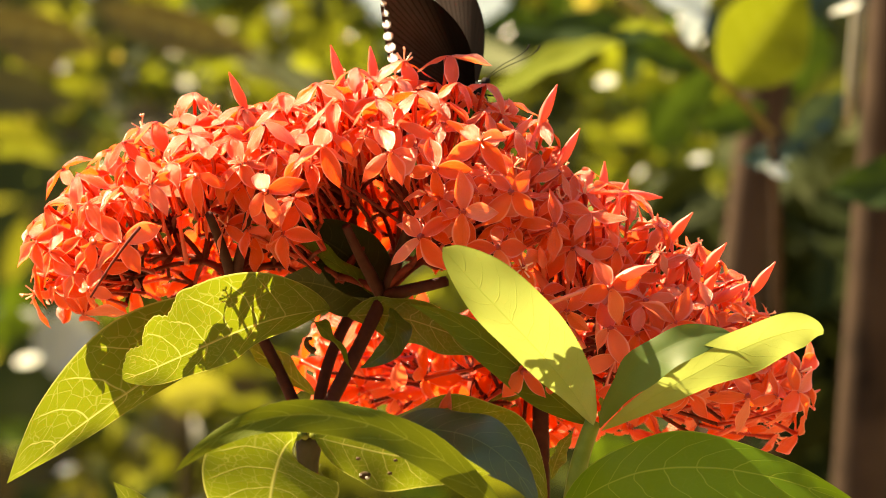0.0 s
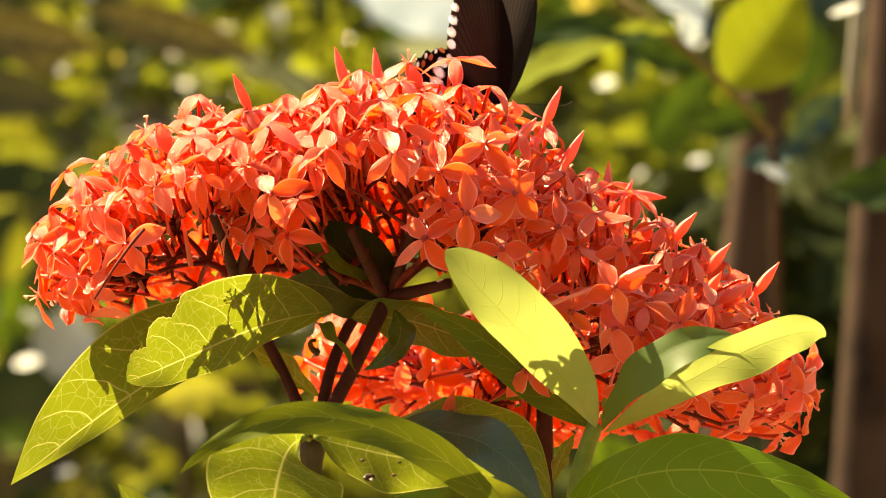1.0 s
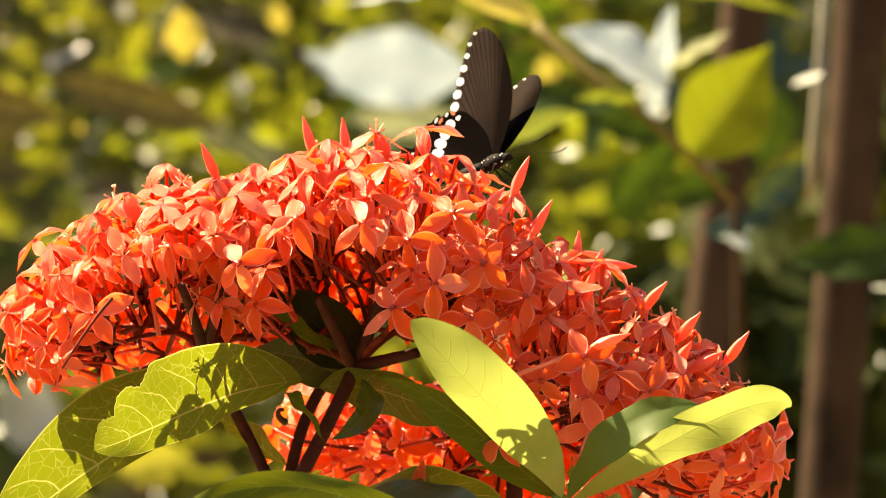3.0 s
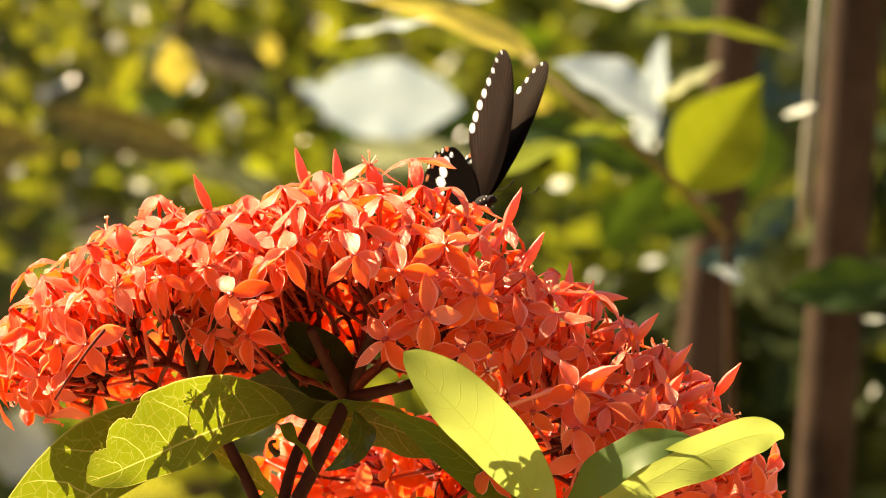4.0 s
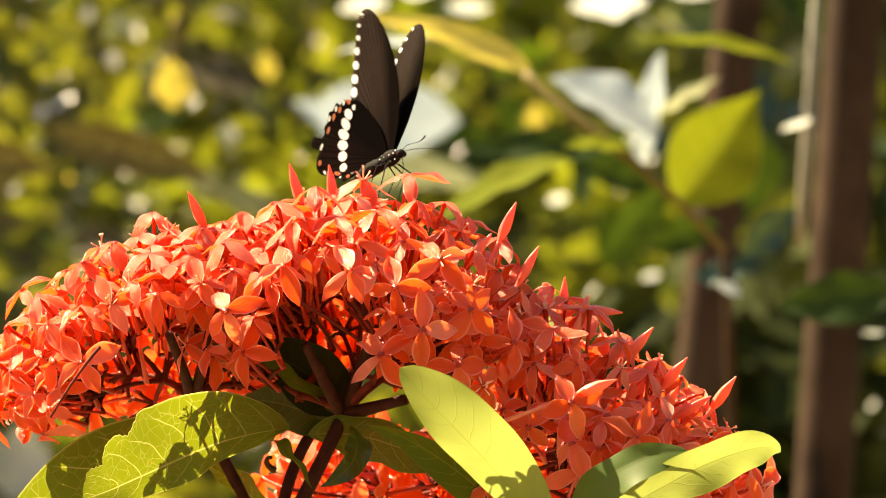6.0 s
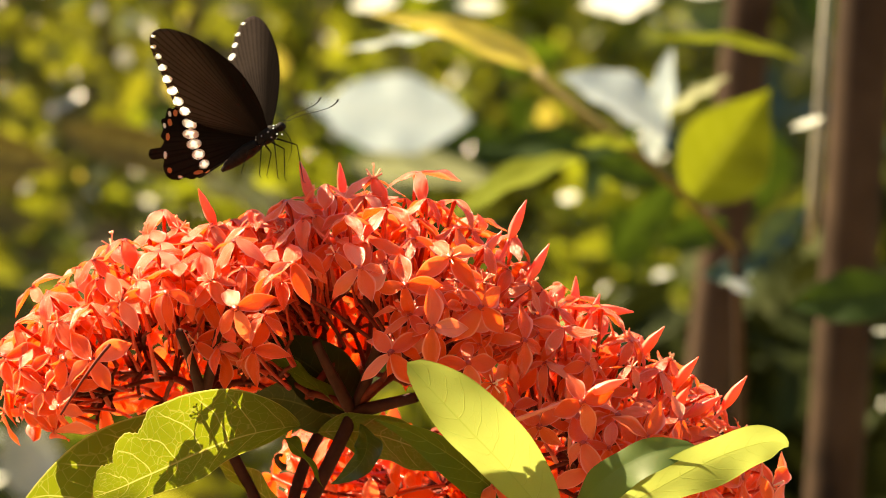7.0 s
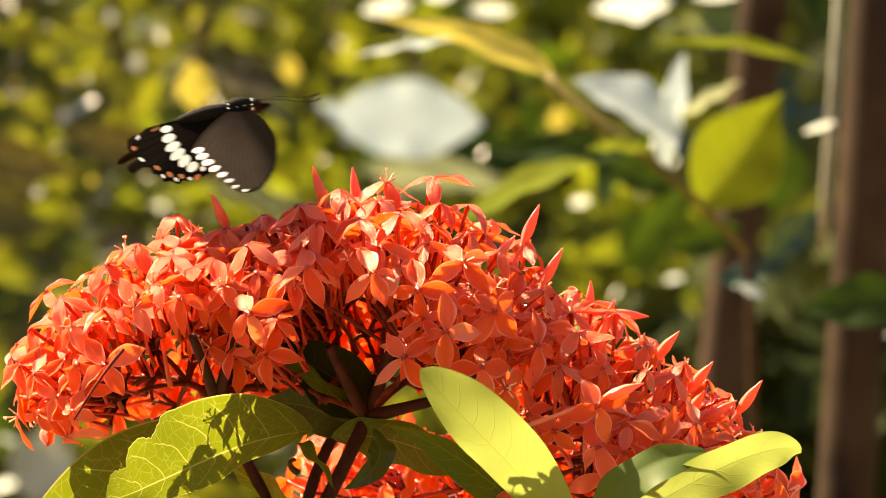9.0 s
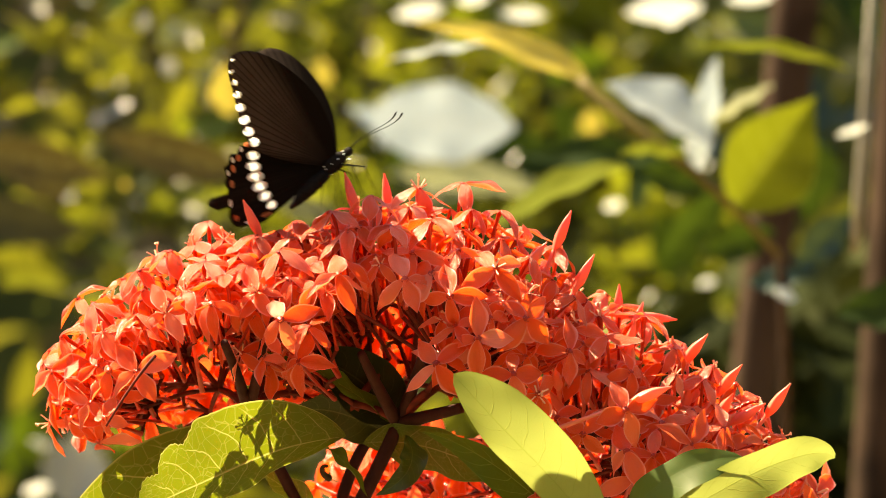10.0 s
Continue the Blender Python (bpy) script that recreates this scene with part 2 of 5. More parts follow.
SOIL = plain("soil_and_litter", (0.14, 0.105, 0.064), (0.28, 0.21, 0.125), 0.9, 9, 0.6)


# ---- builders ----
def link(name, bm, material, parent=None, label="", smooth=True):
    me = bpy.data.meshes.new(name)
    bm.to_mesh(me)
    bm.free()
    return mesh_part(name, me, material, parent, label, smooth)


def mesh_part(name, me, material, parent=None, label="", smooth=True):
    if not me.materials:
        me.materials.append(material)
    if smooth:
        me.shade_smooth()
    ob = new(name, me)
    if parent is not None:
        ob.parent = parent
    if label:
        ob["label"] = label
    return ob


def bez(p, t):
    """A point on the curve through a row of control points (Bezier of any degree)."""
    pts = [Vector(q) for q in p]
    while len(pts) > 1:
        pts = [a.lerp(b, t) for a, b in zip(pts, pts[1:])]
    return pts[0]


def rod(bm, path, radii, sides=7, caps=True):
    """A round rod along a row of points, with a radius at each."""
    pts = [Vector(p) for p in path]
    rings = []
    up = Vector((0.13, -0.95, 0.27))
    for i, p in enumerate(pts):
        d = (pts[min(i + 1, len(pts) - 1)] - pts[max(i - 1, 0)]).normalized()
        a = d.cross(up)
        if a.length < 1e-3:
            a = d.cross(Vector((1, 0, 0)))
        a.normalize()
        b = d.cross(a)
        rings.append([bm.verts.new(p + (a * math.cos(w) + b * math.sin(w)) * radii[i]) for w in (2 * math.pi * k / sides for k in range(sides))])
    for r, q in zip(rings, rings[1:]):
        for k in range(sides):
            bm.faces.new((r[k], r[(k + 1) % sides], q[(k + 1) % sides], q[k]))
    if caps:
        bm.faces.new(rings[0][::-1])
        bm.faces.new(rings[-1])
    return bm


def curve_rod(bm, ctrl, r0, r1, n=10, sides=7):
    return rod(bm, [bez(ctrl, i / (n - 1)) for i in range(n)], [r0 + (r1 - r0) * i / (n - 1) for i in range(n)], sides)


def ball(bm, centre, radii, turn=None, seg=12, rings=8):
    m = Matrix.Translation(centre) @ (turn or Matrix.Identity(4)) @ Matrix.Diagonal((*radii, 1))
    bmesh.ops.create_uvsphere(bm, u_segments=seg, v_segments=rings, radius=1, matrix=m)


def blade_shape(s, belly=0.45, tip=1.0):
    """Half-width of a leaf at s along it, 1 at its widest."""
    a = (s / belly) if s < belly else (1 - s) / (1 - belly)
    return max(0.0, math.sin(min(1, a) * math.pi / 2)) ** (0.85 if s < belly else tip)


def leaf(name, ctrl, face, left, right, material, parent=None, belly=0.45, tip=1.0, fold=20.0, wave=0.0014, bite=0.0, seed=0, label="", n=30, across=6, curl=0.0):
    """A leaf along the curve ctrl from base to tip. face: the way its upper side looks; left, right: half-widths in metres."""
    rnd = random.Random(seed)
    bm = bmesh.new()
    uvl = bm.loops.layers.uv.new("UVMap")
    rows, ph = [], rnd.random() * 6
    face = Vector(face).normalized()
    for i in range(n + 1):
        s = i / n
        p = bez(ctrl, s)
        d = (bez(ctrl, min(1, s + 0.02)) - bez(ctrl, max(0, s - 0.02))).normalized()
        side = d.cross(face).normalized()
        up = side.cross(d).normalized()
        w = blade_shape(s, belly, tip) + 0.012 * (1 - s)
        row = []
        for j in range(-across, across + 1):
            v = j / across
            half = (right if v > 0 else left) * w
            if bite and v > 0 and s > 0.5:
                gnaw = max(0.0, noise.noise(Vector((s * 11, 3.1, seed))) + 0.25) + 0.5 * abs(noise.noise(Vector((s * 60, 1.7, seed))))
                half *= 1 - bite * min(1.0, (s - 0.5) * 4) * gnaw
            ang = radians(fold + curl * abs(v))
            q = p + side * (half * v * math.cos(ang)) + up * (abs(half * v) * math.sin(ang))
            q += up * wave * v * v * math.sin(s * 17 + ph + (1.3 if v > 0 else 0)) * w
            q += up * 0.0006 * noise.noise(q * 90)
            row.append((bm.verts.new(q), s, 0.5 + 0.5 * v))
        rows.append(row)
    for r, q in zip(rows, rows[1:]):
        for j in range(2 * across):
            quad = (r[j], r[j + 1], q[j + 1], q[j])
            f = bm.faces.new([x[0] for x in quad])
            for loop, x in zip(f.loops, quad):
                loop[uvl].uv = (x[1], x[2])
    ob = link(name, bm, material, parent, label)
    return ob


# ---- ground and distance ----
bm = bmesh.new()
bmesh.ops.create_grid(bm, x_segments=60, y_segments=60, size=400)
for v in bm.verts:
    r = v.co.xy.length
    v.co.z = 0.15 * noise.noise(v.co * 0.05) * min(1, r / 30)
tagged(link("ground", bm, SOIL), "bare brown soil with leaf litter", "ground", kind="structure")


def backdrop_material():
    m = Mat("distant_foliage")
    o = m.n("ShaderNodeTexCoord").outputs["Object"]
    a = m.noise(5.0, 4, o)
    b = m.noise(16.0, 3, o)
    col = m.mix(b, m.ramp(a, [(0.25, (0.012, 0.018, 0.006)), (0.45, (0.04, 0.056, 0.011)), (0.6, (0.11, 0.12, 0.02)), (0.78, (0.21, 0.19, 0.055))]), c4(0.05, 0.058, 0.016))
    p = m.n("ShaderNodeBsdfPrincipled", Base_Color=col, Roughness=0.9, Specular_IOR_Level=0.1)
    return m.done(p.outputs[0])


# full ring: the unseen half behind the lens adds green fill, hides low sky
bm = bmesh.new()
segs = 96
ring = []
for i in range(segs + 1):
    w = 2 * math.pi * i / segs
    x, y = 9 * math.cos(w), 8.0 * math.sin(w)
    ring.append([bm.verts.new((x + 0.3 * noise.noise(Vector((i, k, 0.5))), y + 0.4 * noise.noise(Vector((i, k, 7.5))), z)) for k, z in enumerate((-0.05, 0.7, 1.5, 2.4, 3.6))])
for r, q in zip(ring, ring[1:]):
    for k in range(4):
        bm.faces.new((r[k], r[k + 1], q[k + 1], q[k]))
tagged(link("backdrop", bm, backdrop_material()), "distant green hedge out of focus, its unseen half added as fill", "hedge", kind="structure")

FAR_GOLD = far_leaf_material("far_leaves_gold", [(0.0, (0.012, 0.016, 0.005)), (0.45, (0.032, 0.038, 0.008)), (0.80, (0.075, 0.084, 0.010)), (0.94, (0.20, 0.20, 0.018)), (1.0, (0.42, 0.39, 0.05))])
FAR_GREEN = far_leaf_material("far_leaves_green", [(0.0, (0.010, 0.020, 0.005)), (0.4, (0.035, 0.060, 0.008)), (0.7, (0.115, 0.16, 0.014)), (0.92, (0.24, 0.29, 0.02)), (1.0, (0.38, 0.40, 0.05))])
FAR_VIVID = far_leaf_material("far_leaves_vivid", [(0.0, (0.010, 0.022, 0.004)), (0.35, (0.04, 0.075, 0.006)), (0.6, (0.17, 0.25, 0.014)), (0.9, (0.36, 0.45, 0.03)), (1.0, (0.6, 0.62, 0.08))])
# dark copy of the green leaves, the shrub's shade held in its colours
FAR_DARK = far_leaf_material("far_leaves_shade_dark", [(0.0, (0.005, 0.009, 0.003)), (0.5, (0.012, 0.020, 0.004)), (0.85, (0.03, 0.042, 0.007)), (1.0, (0.07, 0.09, 0.018))], 0.4, 0.6, 0.05, 0.14)


# near-black leaf colours that stand for the shade between the canes
FAR_SHADE = far_leaf_material("far_leaves_painted_shade", [(0.0, (0.010, 0.014, 0.005)), (0.6, (0.022, 0.030, 0.008)), (1.0, (0.05, 0.06, 0.014))], 0.12, 0.7, 0.03, 0.02)


def foliage(name, box, count, size, material, seed, label):
    """A mass of single leaves, each a folded blade, in the box (x0, x1, y0, y1, z0, z1)."""
    rnd = random.Random(seed)
    bm = bmesh.new()
    x0, x1, y0, y1, z0, z1 = box
    for _ in range(count):
        p = Vector((rnd.uniform(x0, x1), rnd.uniform(y0, y1), rnd.uniform(z0, z1)))
        ln = size * rnd.uniform(0.6, 1.4)
        w = ln * rnd.uniform(0.2, 0.36)
        m = Matrix.Translation(p) @ Euler((rnd.uniform(-1.2, 1.2), rnd.uniform(-0.9, 0.9), rnd.uniform(0, 6.28))).to_matrix().to_4x4()
        mid, lo, hi = [], [], []
        for i in range(5):
            s = i / 4
            h = w * math.sin(math.pi * min(1, s * 0.96 + 0.03)) ** 0.8
            z = -0.25 * ln * s * s
            mid.append(bm.verts.new(m @ Vector((ln * s, 0, z))))
            lo.append(bm.verts.new(m @ Vector((ln * s, -h, z + 0.35 * h))))
            hi.append(bm.verts.new(m @ Vector((ln * s, h, z + 0.35 * h))))
        for i in range(4):
            bm.faces.new((mid[i], mid[i + 1], lo[i + 1], lo[i]))
            bm.faces.new((hi[i], hi[i + 1], mid[i + 1], mid[i]))
    return tagged(link(name, bm, material), label, "foliage", kind="stuff")


foliage("shrub_foliage", (-1.7, -0.12, 2.0, 3.4, 0.2, 2.0), 1700, 0.052, FAR_GOLD, 11, "golden olive shrub leaves, sunlit and out of focus")
foliage("shrub_foliage", (-0.30, 0.15, 2.1, 3.6, 0.2, 2.0), 900, 0.058, FAR_GREEN, 12, "fresh green shrub leaves, sunlit and out of focus")
foliage("shrub_foliage", (-0.2, 1.9, 2.2, 4.2, 0.1, 1.9), 2200, 0.075, FAR_DARK, 13, "dark green shrub leaves with shade in their colour, out of focus")

# ---- things behind the blossom ----
def hung(ob, parent):
    """Makes ob, built in the place's space, a part of the unturned parent."""
    ob.parent = parent
    ob.matrix_parent_inverse = Matrix.Translation(-parent.location)
    return ob


def cane(name, ctrl, radius, material, label, gaps=0.16):
    """A jointed upright cane: internodes that thicken at their nodes."""
    a, b = Vector(ctrl[0]), Vector(ctrl[-1])
    thing = tagged(new(name), label, "cane", "canes in the ground")
    thing.location = a
    ln = (b - a).length
    s = 0.0
    while s < ln:
        bm = bmesh.new()
        ks = ((0.0, 1.02), (0.04, 0.96), (0.3, 0.95), (0.9, 0.97), (0.97, 1.05), (1.0, 1.12))
        rod(bm, [a.lerp(b, (s + gaps * k) / ln) - a for k, _ in ks], [radius * r for _, r in ks], 16)
        link("internode", bm, material, thing)
        s += gaps
    return thing


def grounded(p, q):
    """Carries the line from p up to q down to the ground and on above it."""
    d = q - p
    return [p - d * (p.z / d.z), q + d * ((2.6 - q.z) / d.z)]


brown_cane = cane("garden_cane", grounded(far(1440, 882, 1.0), far(1507, 0, 1.0)), 0.0150, CANE, "brown weathered cane standing in the ground", 0.8)
cane("garden_cane", grounded(far(1228, 620, 1.3), far(1302, 0, 1.3)), 0.0140, CANE, "dark brown cane standing in the shade", 0.8)
pale = far(1446, -150, 0.975)
bm = bmesh.new()
rod(bm, [far(1403, 442, 0.975), far(1410, 350, 0.97), far(1424, 180, 0.97), pale], [0.0016, 0.0027, 0.0025, 0.0014], 8)
hung(link("dry_sheath", bm, PALE_CANE, None, "pale dry sheath peeling off the cane"), brown_cane)

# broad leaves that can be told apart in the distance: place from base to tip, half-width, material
FAR_HAZE = leaf_material("far_leaf_haze_tone", (0.26, 0.29, 0.14), (0.34, 0.37, 0.18), (0.3, 0.32, 0.18), 0.4, 0.6, 7, (0.3, 0.32, 0.1), (0.3, 0.3, 0.1), 0.1, 0.1)
FAR_LIME = leaf_material("far_leaf_lime", (0.15, 0.21, 0.012), (0.22, 0.27, 0.02), (0.22, 0.25, 0.06), 0.5, 0.8, 7, (0.46, 0.54, 0.03), (0.5, 0.56, 0.06), 0.1, 0.04)
FAR_HEART = leaf_material("far_leaf_heart", (0.11, 0.15, 0.012), (0.16, 0.19, 0.018), (0.2, 0.23, 0.05), 0.4, 0.8, 7, (0.25, 0.29, 0.015), (0.3, 0.33, 0.04), 0.1, 0.04)
FAR_YELLOW = leaf_material("far_leaf_yellow", (0.85, 0.70, 0.09), (0.98, 0.82, 0.13), (0.7, 0.6, 0.25), 0.4, 0.4, 7, (0.85, 0.72, 0.10))
# the next two carry sun glare in their blue-white base colours
FAR_SUN_PALE = leaf_material("far_leaf_sun_pale", (0.30, 0.40, 0.44), (0.52, 0.62, 0.64), (0.62, 0.66, 0.6), 0.25, 0.4, 7, (0.62, 0.64, 0.42))
FAR_GLARE = leaf_material("far_leaf_sun_glare", (0.40, 0.52, 0.55), (0.54, 0.66, 0.68), (0.52, 0.54, 0.46), 0.3, 0.5, 7, (0.40, 0.42, 0.30), (0.42, 0.42, 0.3))
FAR_TEAL = leaf_material("far_leaf_blue_green", (0.028, 0.070, 0.054), (0.045, 0.095, 0.075), (0.05, 0.08, 0.045), 0.2, 0.4, 7, (0.07, 0.11, 0.02), (0.1, 0.14, 0.03))
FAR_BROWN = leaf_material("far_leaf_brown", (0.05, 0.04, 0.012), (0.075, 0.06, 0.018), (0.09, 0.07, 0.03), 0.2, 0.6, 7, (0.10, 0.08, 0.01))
FAR_OLIVE = leaf_material("far_leaf_olive", (0.10, 0.12, 0.015), (0.16, 0.18, 0.02), (0.2, 0.2, 0.06), 0.5, 0.4, 7, (0.40, 0.40, 0.03))

FAR_SHADE_DARK = leaf_material("far_leaf_shade_dark", (0.050, 0.054, 0.030), (0.075, 0.080, 0.042), (0.06, 0.06, 0.03), 0.25, 0.6, 7, (0.05, 0.05, 0.015), (0.07, 0.07, 0.02), 0.1, 0.1)
FAR_DEEP = leaf_material("far_leaf_deep", (0.016, 0.040, 0.008), (0.030, 0.062, 0.012), (0.04, 0.07, 0.02), 0.35, 0.5, 7, (0.07, 0.12, 0.008), (0.1, 0.15, 0.02), 0.1, 0.1)
FAR_MID = leaf_material("far_leaf_green", (0.05, 0.10, 0.010), (0.08, 0.14, 0.016), (0.1, 0.16, 0.03), 0.45, 0.5, 7, (0.16, 0.25, 0.012), (0.2, 0.28, 0.03), 0.1, 0.1)
GLINTS = []
shrub = tagged(new("background_shrub"), "tall leafy shrub out of focus with long twigs and mixed leaves", "shrub")
shrub.location = (0.12, 1.2, 0.0)


def far_leaf(a, b, d, half, material, sag=0.0, face=(0, -0.6, 0.8), d2=None, belly=0.45, label="", fold=12, tip=1.0):
    p, q = far(*a, d), far(*b, d if d2 is None else d2)
    k = (1.5 + d) / 1.5 * UNIT
    mid = p.lerp(q, 0.5) + Vector((0, 0, sag * k))
    return hung(leaf("leaf", [p, mid, q], face, half * k, half * k, material, None, belly, tip, fold, 0.0012, n=16, across=4, label=label), shrub)


far_leaf((805, 214), (545, 198), 1.6, 98, FAR_GLARE, 6, (-0.3, -0.7, 0.64), belly=0.5, tip=0.5, label="broad leaf painted silvery with sun glare", fold=0)
far_leaf((650, 245), (505, 175), 1.7, 54, FAR_GLARE, 10, (-0.1, -0.45, 1), label="broad leaf painted silvery with sun glare", fold=0)
far_leaf((1124, 300), (1162, 88), 1.02, 46, FAR_SUN_PALE, 0, (-0.8, -0.6, 0.5), label="leaf painted pale blue-white with sun glare")
far_leaf((1150, 250), (962, 138), 1.0, 125, FAR_SUN_PALE, 12, (0, -0.35, 1), label="leaf painted pale blue-white with sun glare")
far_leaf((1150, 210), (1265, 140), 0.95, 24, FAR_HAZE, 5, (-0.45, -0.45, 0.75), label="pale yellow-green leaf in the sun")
far_leaf((1185, 368), (1338, 160), 0.93, 90, FAR_HEART, 6, (0.25, -1, 0.1), belly=0.40, tip=1.35, label="broad yellow-green heart-shaped leaf", fold=20)
far_leaf((936, 132), (620, 26), 0.82, 34, FAR_YELLOW, 40, (-0.2, -0.7, 0.7), belly=0.25, label="bright yellow arching leaf")
far_leaf((770, 62), (572, 94), 0.86, 13, FAR_SUN_PALE, 6, (-0.2, -0.5, 0.9), label="blade of a leaf painted pale with sun glare")
far_leaf((1400, 118), (1120, 75), 0.85, 20, FAR_LIME, 40, (-0.4, -0.5, 0.75), label="narrow yellow-green leaf")
far_leaf((1000, 282), (750, 400), 0.78, 46, FAR_HEART, 30, (-0.4, -0.5, 0.75), label="yellow-green hanging leaf")
far_leaf((1105, 268), (985, 262), 0.78, 22, FAR_LIME, 18, (-0.4, -0.5, 0.75), label="yellow-green leaf")
far_leaf((1080, 272), (800, 262), 0.95, 34, FAR_DEEP, 14, (0, -0.9, 0.5), label="dark green hanging leaf")
far_leaf((1395, 370), (1300, 465), 0.85, 32, FAR_TEAL, -4, (0.3, -1, 0.3), label="dull blue-green leaf")
far_leaf((1310, 480), (1210, 490), 0.85, 26, FAR_TEAL, -6, (0, -1, 0.5), label="dull blue-green leaf")
far_leaf((1580, 520), (1365, 545), 0.8, 52, FAR_DEEP, -8, (0, -1, 0.4), label="deep green leaf before the cane")
far_leaf((1000, 380), (1190, 400), 2.1, 45, FAR_HEART, 0, (0, -1, 0.3))
far_leaf((1020, 285), (1150, 330), 1.1, 30, FAR_DEEP, -6, (0.1, -1, 0.2))
far_leaf((1170, 330), (1060, 455), 1.15, 36, FAR_DEEP, 0, (0.3, -1, 0.1))
far_leaf((1260, 400), (1130, 440), 1.15, 34, FAR_DEEP, 0, (0.2, -1, 0.1))
far_leaf((1060, 470), (960, 430), 2.1, 45, FAR_OLIVE, 0, (0, -1, 0.3))
far_leaf((300, 190), (292, 95), 1.6, 34, FAR_YELLOW, 0, (0, -1, 0.2), label="yellowed leaf")
far_leaf((468, 140), (460, 85), 1.6, 18, FAR_YELLOW, 0, (0, -1, 0.2), label="yellowed leaf")
far_leaf((940, 232), (938, 180), 1.6, 20, FAR_YELLOW, 0, (0, -1, 0.2), label="yellowed leaf")
far_leaf((215, 270), (213, 180), 1.6, 20, FAR_LIME, 0, (0, -1, 0.2))
far_leaf((120, 380), (200, 340), 2.2, 38, FAR_LIME, 0, (0, -1, 0.2))
# three dim leaves: brown or grey-olive, with shade mixed into the colour
far_leaf((70, 225), (370, 310), 1.5, 40, FAR_BROWN, 10, (0.3, -1, -0.2), label="brown leaf with shade in its colour")
far_leaf((-170, 245), (90, 300), 1.6, 42, FAR_BROWN, 10, (0.3, -1, -0.2), label="brown leaf with shade in its colour")
far_leaf((-190, 350), (40, 400), 1.6, 44, FAR_SHADE_DARK, 10, (0.3, -1, -0.2), label="dark leaf with shade in its colour")
# two added leaves whose pale grey-green stands for background haze
far_leaf((490, 385), (290, 300), 1.8, 58, FAR_HAZE, 10, (-0.2, -0.5, 0.9), label="added grey-green leaf standing for pale haze")
far_leaf((860, 330), (560, 295), 1.85, 62, FAR_HAZE, 10, (-0.2, -0.5, 0.9), label="added grey-green leaf standing for pale haze")
far_leaf((5, 880), (40, 740), 2.0, 60, FAR_SUN_PALE, 0, (0, -1, 0.2), label="leaf painted pale with sun haze")

# the rest of its leaves: olive and brown on one side, fresh green in the middle, deep green in the shade of the canes
rnd = random.Random(31)
for n in range(130):
    u, v, d = rnd.uniform(-140, 1640), rnd.uniform(-120, 1120), rnd.uniform(1.6, 2.3)
    kinds = (FAR_OLIVE, FAR_BROWN, FAR_BROWN, FAR_SHADE_DARK, FAR_DEEP, FAR_MID) if u < 430 else (FAR_LIME, FAR_HEART, FAR_MID, FAR_DEEP) if u < 930 and v < 420 else (FAR_DEEP, FAR_DEEP, FAR_TEAL, FAR_MID, FAR_HEART) if u < 1150 else (FAR_DEEP, FAR_TEAL)
    ln, w = rnd.uniform(60, 170), rnd.uniform(-0.6, 2.2)
    far_leaf((u, v), (u + ln * math.cos(w), v + ln * math.sin(w)), d, ln * rnd.uniform(0.2, 0.34), rnd.choice(kinds), rnd.uniform(-10, 20), (rnd.uniform(-0.8, 0.4), rnd.uniform(-1, -0.4), rnd.uniform(-0.1, 0.9)))

rnd = random.Random(77)
GOLD = []
for n in range(120):
    u, v = rnd.choice((rnd.uniform(-80, 560), rnd.uniform(-80, 1150))), rnd.uniform(-60, 620)
    d = rnd.uniform(1.6, 2.1)
    (GLINTS if n % 2 else GOLD).append(((u, v), (u + rnd.uniform(-22, 22), v + rnd.uniform(-20, 20)), rnd.uniform(2, 6.5) if n % 2 else rnd.uniform(3, 11) if n % 4 else rnd.uniform(2, 5), d))
bm = bmesh.new()
curve_rod(bm, [far(920, 130, 0.82), far(995, 215, 0.8), far(1110, 265, 0.78), far(1180, 350, 0.78), far(1270, 445, 0.84)], 0.0028, 0.0017, 20)
hung(link("twig", bm, TWIG_GOLD), shrub)
bm = bmesh.new()
curve_rod(bm, [far(160, -80, 2.0), far(330, 60, 2.0), far(500, 170, 2.0), far(640, 340, 2.1)], 0.0055, 0.0035, 16)
hung(link("twig", bm, TWIG), shrub)
bm = bmesh.new()
curve_rod(bm, [Vector((0.12, 1.2, 0.0)), far(1250, 1500, 1.1), far(1300, 800, 0.9), far(1270, 440, 0.84)], 0.006, 0.002, 18)
hung(link("trunk", bm, CANE), shrub)

